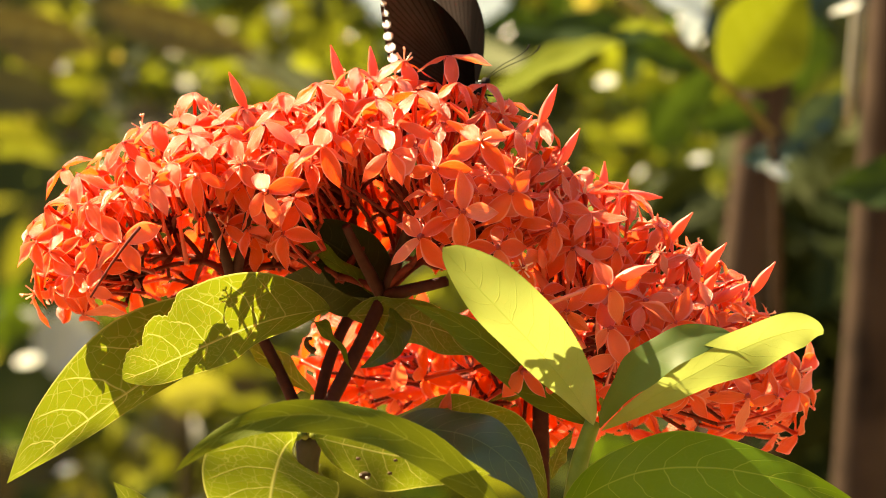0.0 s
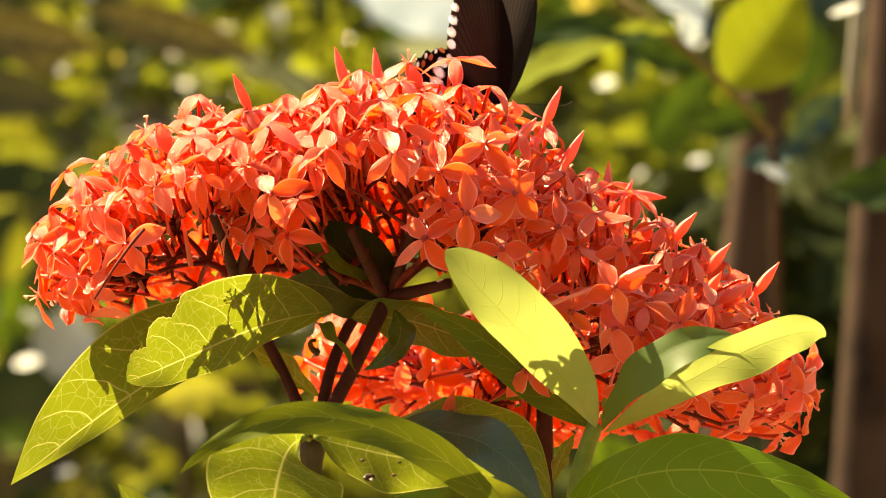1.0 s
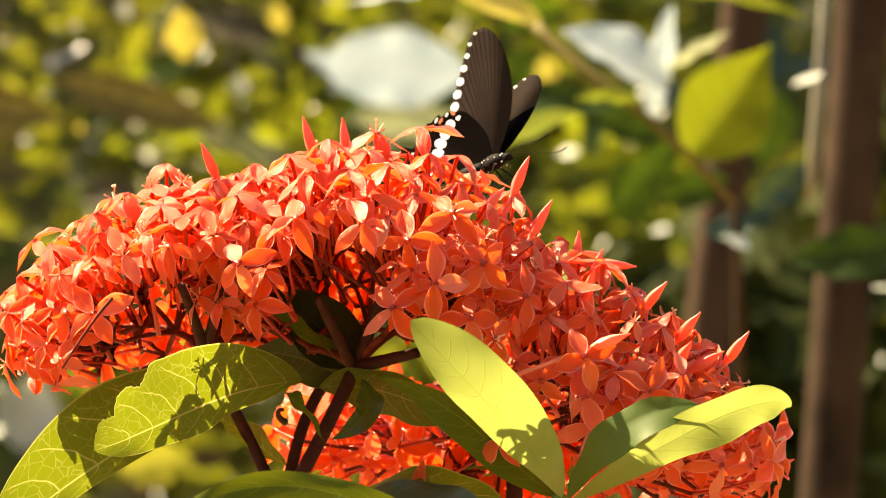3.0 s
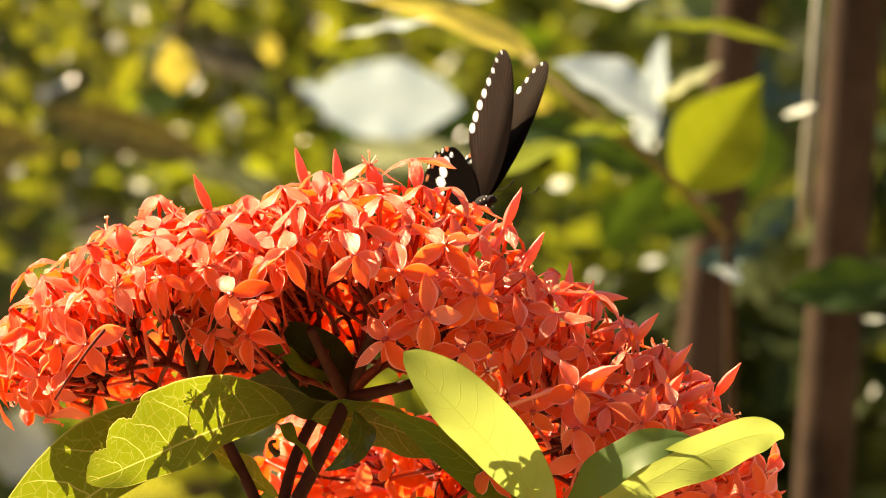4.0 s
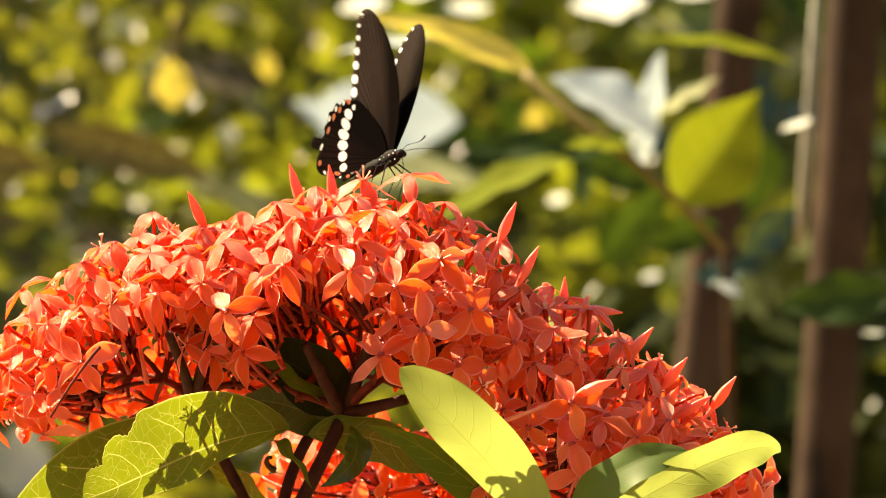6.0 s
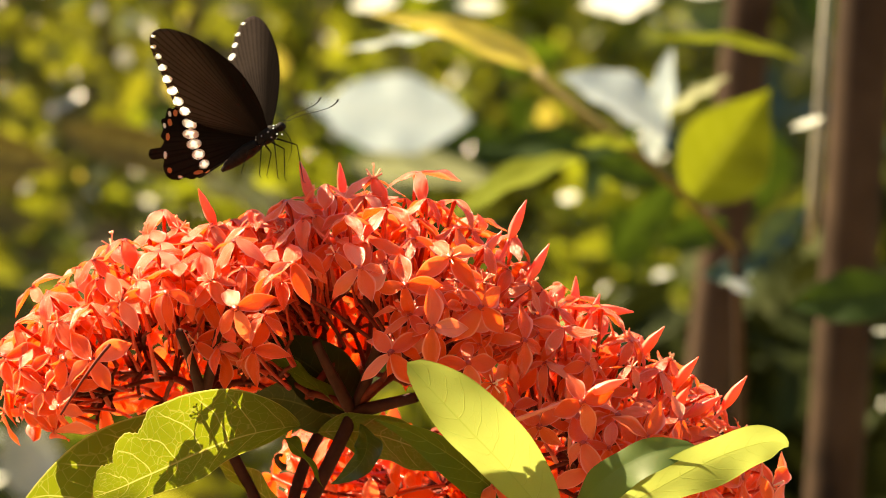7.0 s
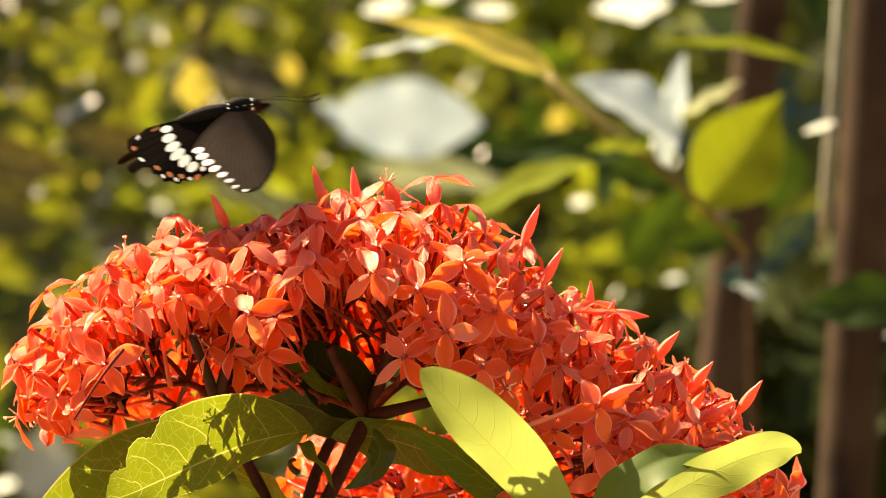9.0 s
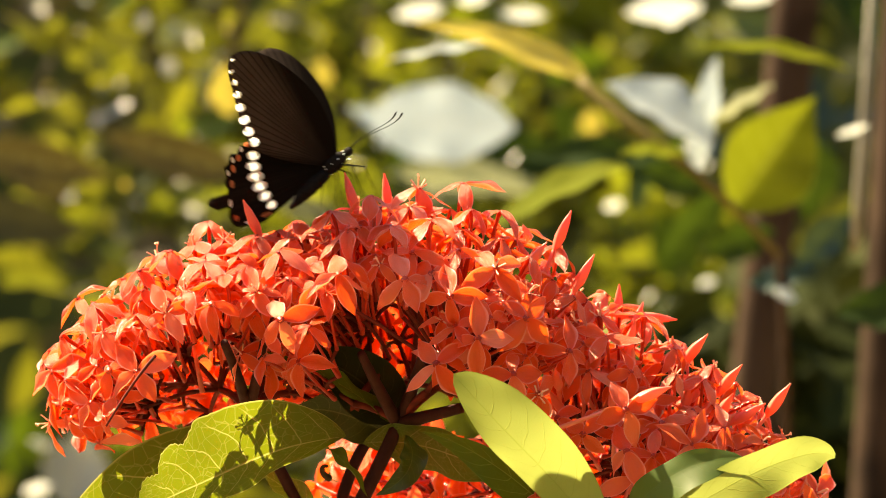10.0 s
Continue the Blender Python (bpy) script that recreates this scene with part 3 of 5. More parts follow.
# bright tufts before the shade, and dark ones whose colour stands for shade
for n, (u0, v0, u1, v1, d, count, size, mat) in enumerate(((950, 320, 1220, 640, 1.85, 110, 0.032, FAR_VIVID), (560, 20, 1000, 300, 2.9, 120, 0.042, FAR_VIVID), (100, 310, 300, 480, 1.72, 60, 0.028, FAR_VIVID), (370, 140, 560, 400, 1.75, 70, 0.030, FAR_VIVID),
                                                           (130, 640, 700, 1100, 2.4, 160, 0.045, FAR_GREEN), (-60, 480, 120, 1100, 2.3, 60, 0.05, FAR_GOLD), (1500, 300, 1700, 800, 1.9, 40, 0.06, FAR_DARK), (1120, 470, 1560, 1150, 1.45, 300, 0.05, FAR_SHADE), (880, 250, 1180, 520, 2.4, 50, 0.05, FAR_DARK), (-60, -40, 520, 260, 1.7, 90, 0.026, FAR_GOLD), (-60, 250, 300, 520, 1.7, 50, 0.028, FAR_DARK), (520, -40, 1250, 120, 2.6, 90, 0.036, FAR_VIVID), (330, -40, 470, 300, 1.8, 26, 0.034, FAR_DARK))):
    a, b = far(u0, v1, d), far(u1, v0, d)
    foliage("shrub_foliage", (a.x, b.x, d, d + 0.4, a.z, b.z), count, size, mat, 40 + n, "tuft of small leaves, bright or painted dark for shade, out of focus")

rnd = random.Random(5)
for _ in range(14):
    u, v, d = rnd.uniform(-60, 620), rnd.uniform(-60, 420), rnd.uniform(1.6, 2.2)
    du, dv = rnd.uniform(-160, 160), rnd.uniform(90, 260)
    bm = bmesh.new()
    curve_rod(bm, [far(u, v, d), far(u + 0.4 * du + 20, v + 0.5 * dv, d), far(u + du, v + dv, d + 0.1)], 0.0020, 0.0012, 10, 6)
    hung(link("twig", bm, TWIG_DARK), shrub)

# small glossy leaves whose pale and yellow colours stand in for sun glints
GLINT = plain("leaf_sun_glint", (0.36, 0.38, 0.32), (0.46, 0.48, 0.40), 0.35, 30, 0.1, 0.5)
glints = tagged(new("glint_shrub"), "shrub with small leaves painted pale as sun flashes", "shrub")
glints.location = (-0.1, 1.8, 0.0)
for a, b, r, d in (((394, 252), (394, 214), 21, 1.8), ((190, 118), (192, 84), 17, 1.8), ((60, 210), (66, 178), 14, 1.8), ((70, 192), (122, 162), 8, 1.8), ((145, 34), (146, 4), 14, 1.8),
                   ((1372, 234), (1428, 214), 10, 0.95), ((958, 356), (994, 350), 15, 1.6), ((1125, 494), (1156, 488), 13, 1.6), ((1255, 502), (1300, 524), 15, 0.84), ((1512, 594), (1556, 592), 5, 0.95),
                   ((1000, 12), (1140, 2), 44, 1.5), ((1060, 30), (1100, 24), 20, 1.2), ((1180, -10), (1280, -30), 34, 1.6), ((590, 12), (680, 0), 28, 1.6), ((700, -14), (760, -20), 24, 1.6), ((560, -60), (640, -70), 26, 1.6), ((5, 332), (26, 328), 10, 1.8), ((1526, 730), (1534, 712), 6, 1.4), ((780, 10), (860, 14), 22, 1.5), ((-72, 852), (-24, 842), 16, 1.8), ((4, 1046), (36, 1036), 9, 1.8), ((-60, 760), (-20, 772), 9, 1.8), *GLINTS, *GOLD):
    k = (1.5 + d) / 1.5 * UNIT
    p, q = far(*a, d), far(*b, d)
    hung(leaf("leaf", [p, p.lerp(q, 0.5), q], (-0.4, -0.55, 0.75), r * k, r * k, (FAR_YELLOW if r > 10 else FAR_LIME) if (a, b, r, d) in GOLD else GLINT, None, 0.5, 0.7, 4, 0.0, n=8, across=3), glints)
bm = bmesh.new()
curve_rod(bm, [Vector((-0.1, 1.8, 0.0)), Vector((-0.2, 1.85, 0.5)), far(300, 600, 1.9), far(180, 200, 1.9), far(140, -100, 1.9)], 0.008, 0.003, 16)
hung(link("trunk", bm, TWIG), glints)


# ---- the flowering shoots ----
def shoot(u, d, label):
    ob = tagged(new("ixora_shoot"), label, "flowering shrub", "shoots of the flowering shrub")
    p = spot(u, 441, d)
    ob.location = (p.x, p.y, 0.0)
    return ob


MAIN = shoot(540, 0.0, "upright shoot with domed heads of orange-red star flowers over green leaves")
SIDE = shoot(957, 0.03, "upright shoot with a lower domed head of orange-red star flowers")
YOUNG = shoot(985, -0.03, "flowerless young shoot with lime-green sunlit leaves")


def petal_mesh(k):
    """A broad pointed petal along +x; the second eight hang over like a ribbon."""
    rnd = random.Random(100 + k)
    bm = bmesh.new()
    uvl = bm.loops.layers.uv.new("UVMap")
    ln, half = 0.0124 * rnd.uniform(0.85, 1.12), 0.0031 * rnd.uniform(0.78, 1.1) * (0.84 if k >= 8 else 1.0)
    hangs = k >= 8
    droop = rnd.uniform(0.0040, 0.0085) if hangs else rnd.uniform(-0.0002, 0.0030)
    cup, twist = rnd.uniform(-0.9, 0.4), rnd.uniform(-0.7, 0.7) * (1.0 if hangs else 0.6)
    crease, belly, roll = rnd.uniform(0.25, 0.75) if hangs else rnd.uniform(0.05, 0.4), rnd.uniform(0.42, 0.56), rnd.uniform(0.05, 0.2)
    rows = []
    for i in range(11):
        s = i / 10
        w = half * (blade_shape(s, belly, 1.05) * (1 - 0.12 * s) + 0.2 * (1 - s) ** 2)
        row = []
        for v in (-1.0, -0.84, -0.42, 0.0, 0.42, 0.84, 1.0):
            y, z = w * v, cup * w * v * v - droop * s ** 2.1 + (roll * w if abs(v) == 1 else 0)
            a = twist * s
            ripple = 0.0005 * v * v * math.sin(9 * s + k + 2.4 * v) * math.sin(math.pi * s)
            row.append((bm.verts.new((0.0005 + ln * s * (1 - 0.12 * (droop / 0.0075) * s), y * math.cos(a) - z * math.sin(a) * 0.3, z + y * math.sin(a) + ripple - crease * w * (1 - abs(v)))), s, 0.5 + v / 2))
        rows.append(row)
    for r, q in zip(rows, rows[1:]):
        for j in range(6):
            quad = (r[j], r[j + 1], q[j + 1], q[j])
            f = bm.faces.new([x[0] for x in quad])
            for loop, x in zip(f.loops, quad):
                loop[uvl].uv = (x[1], x[2])
    me = bpy.data.meshes.new("petal")
    bm.to_mesh(me)
    bm.free()
    me.materials.append(PETAL)
    me.shade_smooth()
    return me


TUBE_LENGTHS = (0.016, 0.021, 0.026, 0.031)


def tube_mesh(k):
    """A long thin flower tube down -z, its mouth at the origin."""
    bm = bmesh.new()
    ln, bend = TUBE_LENGTHS[k // 2], (-0.0009, 0.0012)[k % 2]
    path = [(bend * math.sin(math.pi * s), 0, -ln * s) for s in (0, 0.04, 0.12, 0.35, 0.6, 0.85, 1.0)]
    rod(bm, path, [0.0013, 0.00095, 0.00068, 0.00058, 0.00056, 0.0006, 0.00095], 6)
    me = bpy.data.meshes.new("flower")
    bm.to_mesh(me)
    bm.free()
    me.materials.append(TUBE)
    me.shade_smooth()
    return me


def stamen_mesh(k):
    bm = bmesh.new()
    rod(bm, [(0, 0, -0.001), (0.0002, 0.0001, 0.0018), (0.0004, 0, 0.0034)], [0.00028, 0.00024, 0.00028], 5)
    for sx in (-1, 1):
        rod(bm, [(0.0004, 0, 0.0033), (0.0004 + 0.0008 * sx, 0.0002, 0.0041)], [0.00028, 0.0004], 5)
    for q in range(4):
        w = math.pi / 4 + q * math.pi / 2
        rod(bm, [(0.0008 * math.cos(w), 0.0008 * math.sin(w), 0), (0.0032 * math.cos(w), 0.0032 * math.sin(w), 0.0011 + 0.0004 * k)], [0.00022, 0.0003], 4)
    me = bpy.data.meshes.new("stamen")
    bm.to_mesh(me)
    bm.free()
    me.materials.append(STAMEN)
    return me


def bud_mesh():
    """A closed, twisted, pointed bud on its tube; the tip at the origin."""
    bm = bmesh.new()
    rings = []
    for i in range(13):
        z = -0.0135 * i / 12
        s = i / 12
        r = 0.00142 * math.sin(math.pi * min(1, s * 0.93)) ** 1.35 + 0.00018
        rings.append([bm.verts.new((r * (1 + 0.22 * math.cos(4 * (w - 1.2 * s))) * math.cos(w), r * (1 + 0.22 * math.cos(4 * (w - 1.2 * s))) * math.sin(w), z)) for w in (2 * math.pi * k / 12 for k in range(12))])
    for r, q in zip(rings, rings[1:]):
        for k in range(12):
            bm.faces.new((r[k], q[k], q[(k + 1) % 12], r[(k + 1) % 12]))
    rod(bm, [(0, 0, -0.013), (0, 0, -0.026), (0, 0, -0.040)], [0.0007, 0.0006, 0.0009], 6)
    me = bpy.data.meshes.new("flower_bud")
    bm.to_mesh(me)
    bm.free()
    me.materials.append(BUD_RED)
    me.shade_smooth()
    return me


PETALS = [petal_mesh(k) for k in range(16)]
TUBES = [tube_mesh(k) for k in range(8)]
STAMENS = [stamen_mesh(k) for k in range(3)]
BUD = bud_mesh()


def upward(n, spin):
    """A turn that takes +z to n and spins about it."""
    return Vector((0, 0, 1)).rotation_difference(n).to_matrix().to_4x4() @ pose(0, 0, 0, 0, 0, spin)


def flower(parent, p, n, rnd, spin=None, tilt=None, size=1.0, reach=0.027):
    """One star flower with its mouth at p, facing n. Returns the foot of its tube."""
    k = max([i for i, ln in enumerate(TUBE_LENGTHS) if ln * size <= reach] or [0])
    ob = hung(new("flower", TUBES[2 * k + rnd.randrange(2)]), parent)
    n = Vector(n).normalized()
    ob.matrix_basis = Matrix.Translation(p) @ upward(n, rnd.uniform(0, 90) if spin is None else spin) @ Matrix.Scale(size, 4)
    up = max(0.0, min(1.0, n.z * 1.6 - 0.35))
    base = rnd.uniform(-4, 32) * (1 - up) + rnd.uniform(-6, 14) * up if tilt is None else tilt
    for q in range(4):
        pt = new("petal", PETALS[rnd.randrange(8) + (8 if rnd.random() < 0.28 + 0.6 * up else 0)])
        pt.parent = ob
        pt.matrix_basis = pose(0, 0, 0.0002 * q, 0, 0, 90 * q + rnd.uniform(-8, 8)) @ pose(0, 0, 0, rnd.uniform(-1, 1) * (26 - 10 * up), base + rnd.uniform(-13 + 6 * up, 16), 0)
    if rnd.random() < 0.2:
        st = new("stamen", rnd.choice(STAMENS))
        st.parent = ob
        st.matrix_basis = pose(0, 0, 0, rnd.uniform(-12, 12), rnd.uniform(-12, 12), rnd.uniform(0, 90))
    return p - n * TUBE_LENGTHS[k] * size


def bud(parent, tip, foot, size=1.0):
    n = (tip - foot).normalized()
    ob = hung(new("flower_bud", BUD), parent)
    ob.matrix_basis = Matrix.Translation(tip) @ upward(n, 20) @ Matrix.Scale(size, 4)
    return tip - n * 0.039 * size


HEADS = []


def head(parent, node, centre, radii, low, seed, fixed=(), buds=(), lift=0.5, flat=0.0, closed=0.012, high=2.0, gap=0.0088, hollows=(), reach=0.44, chaos=0.2):
    """A domed head: flowers in two layers over an ellipsoid's shell, each tube running back to one of the forks of the node.
    hollows: parts of the front (u, v, half-width, half-height in plan units) that no flower closes."""
    rnd = random.Random(seed)
    rx, ry, rz = radii
    lo = math.sin(radians(low))

    def shell(d, k):
        if d.x > 0:
            k *= 1 - flat * 2 * math.sqrt(max(0, 1 - d.z * d.z)) * max(0, d.z)
        return centre + Vector((d.x * rx, d.y * ry, d.z * rz)) * k

    forks = []
    for i in range(22):
        z = lo * 0.6 + (0.97 - lo * 0.6) * (i + 0.5) / 22
        w = i * 2.399963 + seed
        h = math.sqrt(max(0, 1 - z * z))
        forks.append(node.lerp(shell(Vector((h * math.cos(w), h * math.sin(w), z)), 1), reach))
    closing = [f for f in forks if f.y < centre.y and any(((784 + f.x / UNIT - a) / ru) ** 2 + ((441 - (f.z - 1.0) / UNIT - b) / rv) ** 2 < 1 for a, b, ru, rv in hollows)]
    forks = [f for f in forks if f not in closing]
    groups = {}

    def joined(f):
        groups.setdefault(min(range(len(forks)), key=lambda k: (forks[k] - f).length), []).append(f)

    placed = []
    for p, n, spin, tilt in fixed:
        joined(flower(parent, p, n, rnd, spin, tilt, 0.95, 0.019))
        placed.append(p)
    for layer, tries in ((1.0, 2600), (0.80, 900)):
        mine = list(placed) if layer == 1.0 else []
        for _ in range(tries):
            z = rnd.uniform(lo, 1)
            w = rnd.uniform(0, 2 * math.pi)
            h = math.sqrt(max(0, 1 - z * z))
            d = Vector((h * math.cos(w), h * math.sin(w), z))
            if d.z > high:
                continue
            p = shell(d, layer * rnd.uniform(0.93, 1.03))
            if any((p - q).length < gap for q in mine):
                continue
            u, v = 784 + p.x / UNIT, 441 - (p.z - 1.0) / UNIT
            if p.y < centre.y + 0.014 and any(((u - a) / ru) ** 2 + ((v - b) / rv) ** 2 < 1 for a, b, ru, rv in hollows):
                continue
            if any(((p.x - c.x) / r[0]) ** 2 + ((p.y - c.y) / r[1]) ** 2 + ((p.z - c.z) / r[2]) ** 2 < 0.66 for c, r in HEADS):
                continue
            mine.append(p)
            out = Vector((d.x / rx, d.y / ry, d.z / rz)).normalized()
            f = min(forks, key=lambda q: (q - p).length - 0.02 * (p - q).normalized().dot(out))
            n = ((p - f).normalized() * 0.7 + out * 0.5 + Vector((0, 0, lift * (0.3 + 0.7 * max(0, d.z)))) + Vector((rnd.uniform(-1, 1), rnd.uniform(-1, 1), rnd.uniform(-1, 1))) * chaos).normalized()
            if rnd.random() < closed and d.z > 0.2:
                joined(bud(parent, p + n * 0.006, p - n * 0.02, rnd.uniform(0.85, 1.0)))
            else:
                joined(flower(parent, p, n, rnd, size=rnd.uniform(0.66, 0.96), reach=(p - f).length - 0.003))
    for tip, foot in buds:
        joined(bud(parent, tip, foot, 0.98))
    HEADS.append((centre, radii))
    limbs = {}
    for k in groups:
        d = forks[k] - node
        limbs.setdefault(int((math.atan2(d.y, d.x) + math.pi) * 5 / (2 * math.pi)) % 5, []).append(k)
    for bunch in limbs.values():
        mean = sum((forks[k] for k in bunch), Vector()) / len(bunch)
        end = node.lerp(mean, 0.62)
        bm = bmesh.new()
        curve_rod(bm, [node, node.lerp(end, 0.5) + Vector((0, 0, 0.002)), end], 0.0014, 0.0010, 7, 7)
        limb = hung(link("limb", bm, BRANCH), parent)
        for k in bunch:
            f = forks[k]
            bm = bmesh.new()
            curve_rod(bm, [end, end.lerp(f, 0.5) + Vector((0, 0, 0.002)), f], 0.0009, 0.0006, 6, 6)
            link("branchlet", bm, BRANCH, limb)
            for g in groups[k]:
                bm = bmesh.new()
                curve_rod(bm, [f, f.lerp(g, 0.5) + (f - node) * 0.1, g], 0.0006, 0.0006, 4, 5)
                link("pedicel", bm, BRANCH, limb)


MM = 0.001
LEFT_C, MID_C, RIGHT_C, BACK_C = spot(385, 490, 0.0), spot(705, 430, 0.0), spot(1085, 662, 0.006), spot(830, 650, 0.06)
head(MAIN, spot(680, 522, 0.0), MID_C, (0.056, 0.050, 0.0505), 2, 1,
     [(spot(u, v, d), (x, -0.2, 1), w, 2) for u, v, d, x, w in ((505, 172, -0.012, -0.2, 10), (562, 150, -0.02, -0.1, 35), (630, 122, -0.02, 0, 5), (716, 108, -0.004, 0, 25), (796, 100, -0.008, 0.1, 0),
                                                              (738, 165, -0.03, 0, 40), (962, 212, -0.008, 0.3, 15), (668, 178, -0.034, 0, 20), (860, 150, -0.006, 0.2, 30), (590, 185, -0.03, -0.1, 0))] +
     [(spot(818, 376, -0.050), (0.1, -1, 0.15), 2, 8), (spot(745, 420, -0.048), (-0.15, -1, 0.0), 30, 10), (spot(572, 260, -0.045), (-0.15, -0.8, 0.6), 10, 16),
      (spot(850, 250, -0.04), (0.1, -0.9, 0.35), 40, 10), (spot(470, 340, -0.047), (-0.3, -0.9, 0.3), 15, 18), (spot(770, 300, -0.047), (0, -1, 0.3), 5, 14),
      (spot(690, 270, -0.047), (0, -0.8, 0.5), 25, 14), (spot(980, 400, -0.035), (0.5, -0.8, 0.2), 20, 10),
      (spot(880, 440, -0.046), (0.2, -1, 0.1), 12, 12), (spot(925, 475, -0.040), (0.4, -0.9, 0.0), 50, 14), (spot(905, 340, -0.044), (0.3, -0.9, 0.25), 64, 10)],
     [(spot(585, 80, 0.0), spot(602, 140, 0.0)), (spot(655, 82, 0.01), spot(662, 140, 0.01)), (spot(405, 128, -0.01), spot(440, 205, -0.005)),
      (spot(986, 150, -0.01), spot(955, 220, -0.01)), (spot(1026, 228, -0.01), spot(985, 300, -0.01))], hollows=((640, 380, 115, 115),))
head(MAIN, spot(415, 500, 0.0), LEFT_C, (0.057, 0.046, 0.049), -8, 2,
     [(spot(u, v, d), (x, -0.2, 1), w, 2) for u, v, d, x, w in ((252, 226, -0.004, -0.3, 20), (192, 265, -0.006, -0.4, 0), (108, 378, -0.008, -0.8, 15), (425, 190, -0.01, 0, 30), (300, 290, -0.03, -0.2, 10), (215, 330, -0.03, -0.3, 40), (372, 262, -0.03, 0, 5))] +
     [(spot(140, 370, -0.02), (-0.6, -0.5, 0.6), 10, 20), (spot(215, 430, -0.04), (-0.3, -0.9, 0.2), 20, 12), (spot(60, 520, -0.005), (-0.9, -0.4, -0.3), 10, 10),
      (spot(148, 555, -0.02), (-0.4, -0.5, -0.8), 30, 10), (spot(345, 165, 0.0), (-0.1, -0.2, 1), 40, 2)],
     [(spot(135, 305, 0.0), spot(165, 360, 0.0))], hollows=((370, 475, 185, 160), (600, 470, 160, 210)))
head(MAIN, spot(600, 500, 0.0), spot(525, 385, 0.0), (0.040, 0.042, 0.037), 5, 6, hollows=((560, 420, 190, 130), (370, 475, 185, 150)))
head(SIDE, spot(957, 700, 0.03), RIGHT_C, (0.058, 0.050, 0.058), -20, 3,
     [(spot(1080, 510, -0.046), (0.2, -0.9, 0.2), 30, 20)] +
     [(spot(u, v, d), (0.45, -0.2, 1), w, 2) for u, v, d, w in ((1048, 304, 0.01, 0), (1112, 346, 0.008, 20), (1228, 444, 0.01, 10), (1170, 395, 0.0, 35), (1300, 500, 0.01, 0))],
     [(spot(1372, 464, -0.004), spot(1310, 545, 0.0)), (spot(1286, 430, -0.01), spot(1235, 490, -0.005)), (spot(1226, 376, -0.01), spot(1170, 440, -0.005)),
      (spot(1070, 286, 0.01), spot(1068, 330, 0.01)), (spot(1112, 318, 0.0), spot(1095, 365, 0.0)), (spot(1452, 690, 0.0), spot(1385, 720, 0.0)), (spot(1162, 468, -0.046), spot(1060, 505, -0.042)),
      (spot(1172, 350, 0.0), spot(1110, 345, 0.0))], 0.25, 0.2, closed=0.17, chaos=0.36, hollows=((1230, 745, 170, 50), (1030, 640, 50, 110), (960, 765, 170, 100), (800, 660, 120, 90)))
head(SIDE, spot(925, 690, 0.05), BACK_C, (0.050, 0.040, 0.042), -28, 4,
     [(spot(u, v, d), (x, 0.9, 0.2), w, 4) for u, v, d, x, w in ((535, 640, 0.05, -0.5, 45), (640, 690, 0.052, -0.2, 0), (705, 700, 0.05, -0.1, 10), (755, 694, 0.045, 0, 80), (828, 722, 0.042, 0, 5), (880, 742, 0.04, 0.1, 30), (932, 772, 0.036, 0.1, 0))],
     lift=-0.35, high=0.35, hollows=((800, 690, 230, 100),))


def stem(parent, ctrl, r0, r1, material=STEM, name="stem", n=16, knots=()):
    bm = bmesh.new()
    pts, radii = [], []
    for i in range(n):
        t = i / (n - 1)
        pts.append(bez(ctrl, t))
        radii.append((r0 + (r1 - r0) * t) * (1 + 0.3 * max((math.exp(-((t - k) * 26) ** 2) for k in knots), default=0)))
    rod(bm, pts, radii, 9)
    return hung(link(name, bm, material), parent)


G = MAIN.location
stem(MAIN, [G, spot(520, 1500, 0.0), spot(535, 900, 0.0), spot(548, 770, 0.0)], 0.005, 0.0030, n=24, knots=(0.97,))
stem(MAIN, [spot(545, 785, 0.0), spot(590, 700, 0.0), spot(625, 640, 0.0), spot(680, 520, 0.0)], 0.0023, 0.0021, FORK)
stem(MAIN, [spot(548, 780, 0.004), spot(570, 700, 0.006), spot(572, 640, 0.008), spot(600, 560, 0.012), spot(690, 470, 0.02)], 0.0019, 0.0017, FORK)
stem(MAIN, [spot(545, 775, 0.006), spot(520, 700, 0.01), spot(465, 600, 0.012), spot(412, 498, 0.002)], 0.0019, 0.0017, FORK)
stem(MAIN, [spot(680, 525, 0.0), spot(720, 515, -0.01), spot(790, 498, -0.015)], 0.0022, 0.0016, FORK, "branch")
stem(MAIN, [spot(676, 522, 0.0), spot(645, 470, -0.01), spot(612, 400, -0.02)], 0.0022, 0.0013, FORK, "branch")
stem(MAIN, [spot(682, 520, 0.0), spot(705, 460, -0.006), spot(722, 400, -0.02)], 0.0022, 0.0013, FORK, "branch")
stem(MAIN, [spot(412, 500, 0.0), spot(400, 450, -0.012), spot(370, 380, -0.03)], 0.0019, 0.0012, FORK, "branch")
stem(MAIN, [spot(412, 500, 0.0), spot(430, 440, -0.012), spot(440, 380, -0.03)], 0.0019, 0.0012, FORK, "branch")
G = SIDE.location
stem(SIDE, [G, spot(950, 1500, 0.03), spot(957, 900, 0.03), spot(957, 695, 0.03)], 0.005, 0.0024, FORK, n=24)
G = YOUNG.location
stem(YOUNG, [G, spot(960, 1400, -0.03), spot(965, 920, -0.03), spot(1020, 830, -0.03), spot(1050, 745, -0.03)], 0.0038, 0.0024, STEM_LIME, n=24)


def L(parent, pts, face, left, right, material, label="", **more):
    """A leaf of a shoot; pts: plan places from base to tip; half-widths in plan units."""
    ob = leaf("leaf", [spot(*p) for p in pts], face, left * UNIT, right * UNIT, material, None, label=label, **more)
    return hung(ob, parent)


bm = bmesh.new()
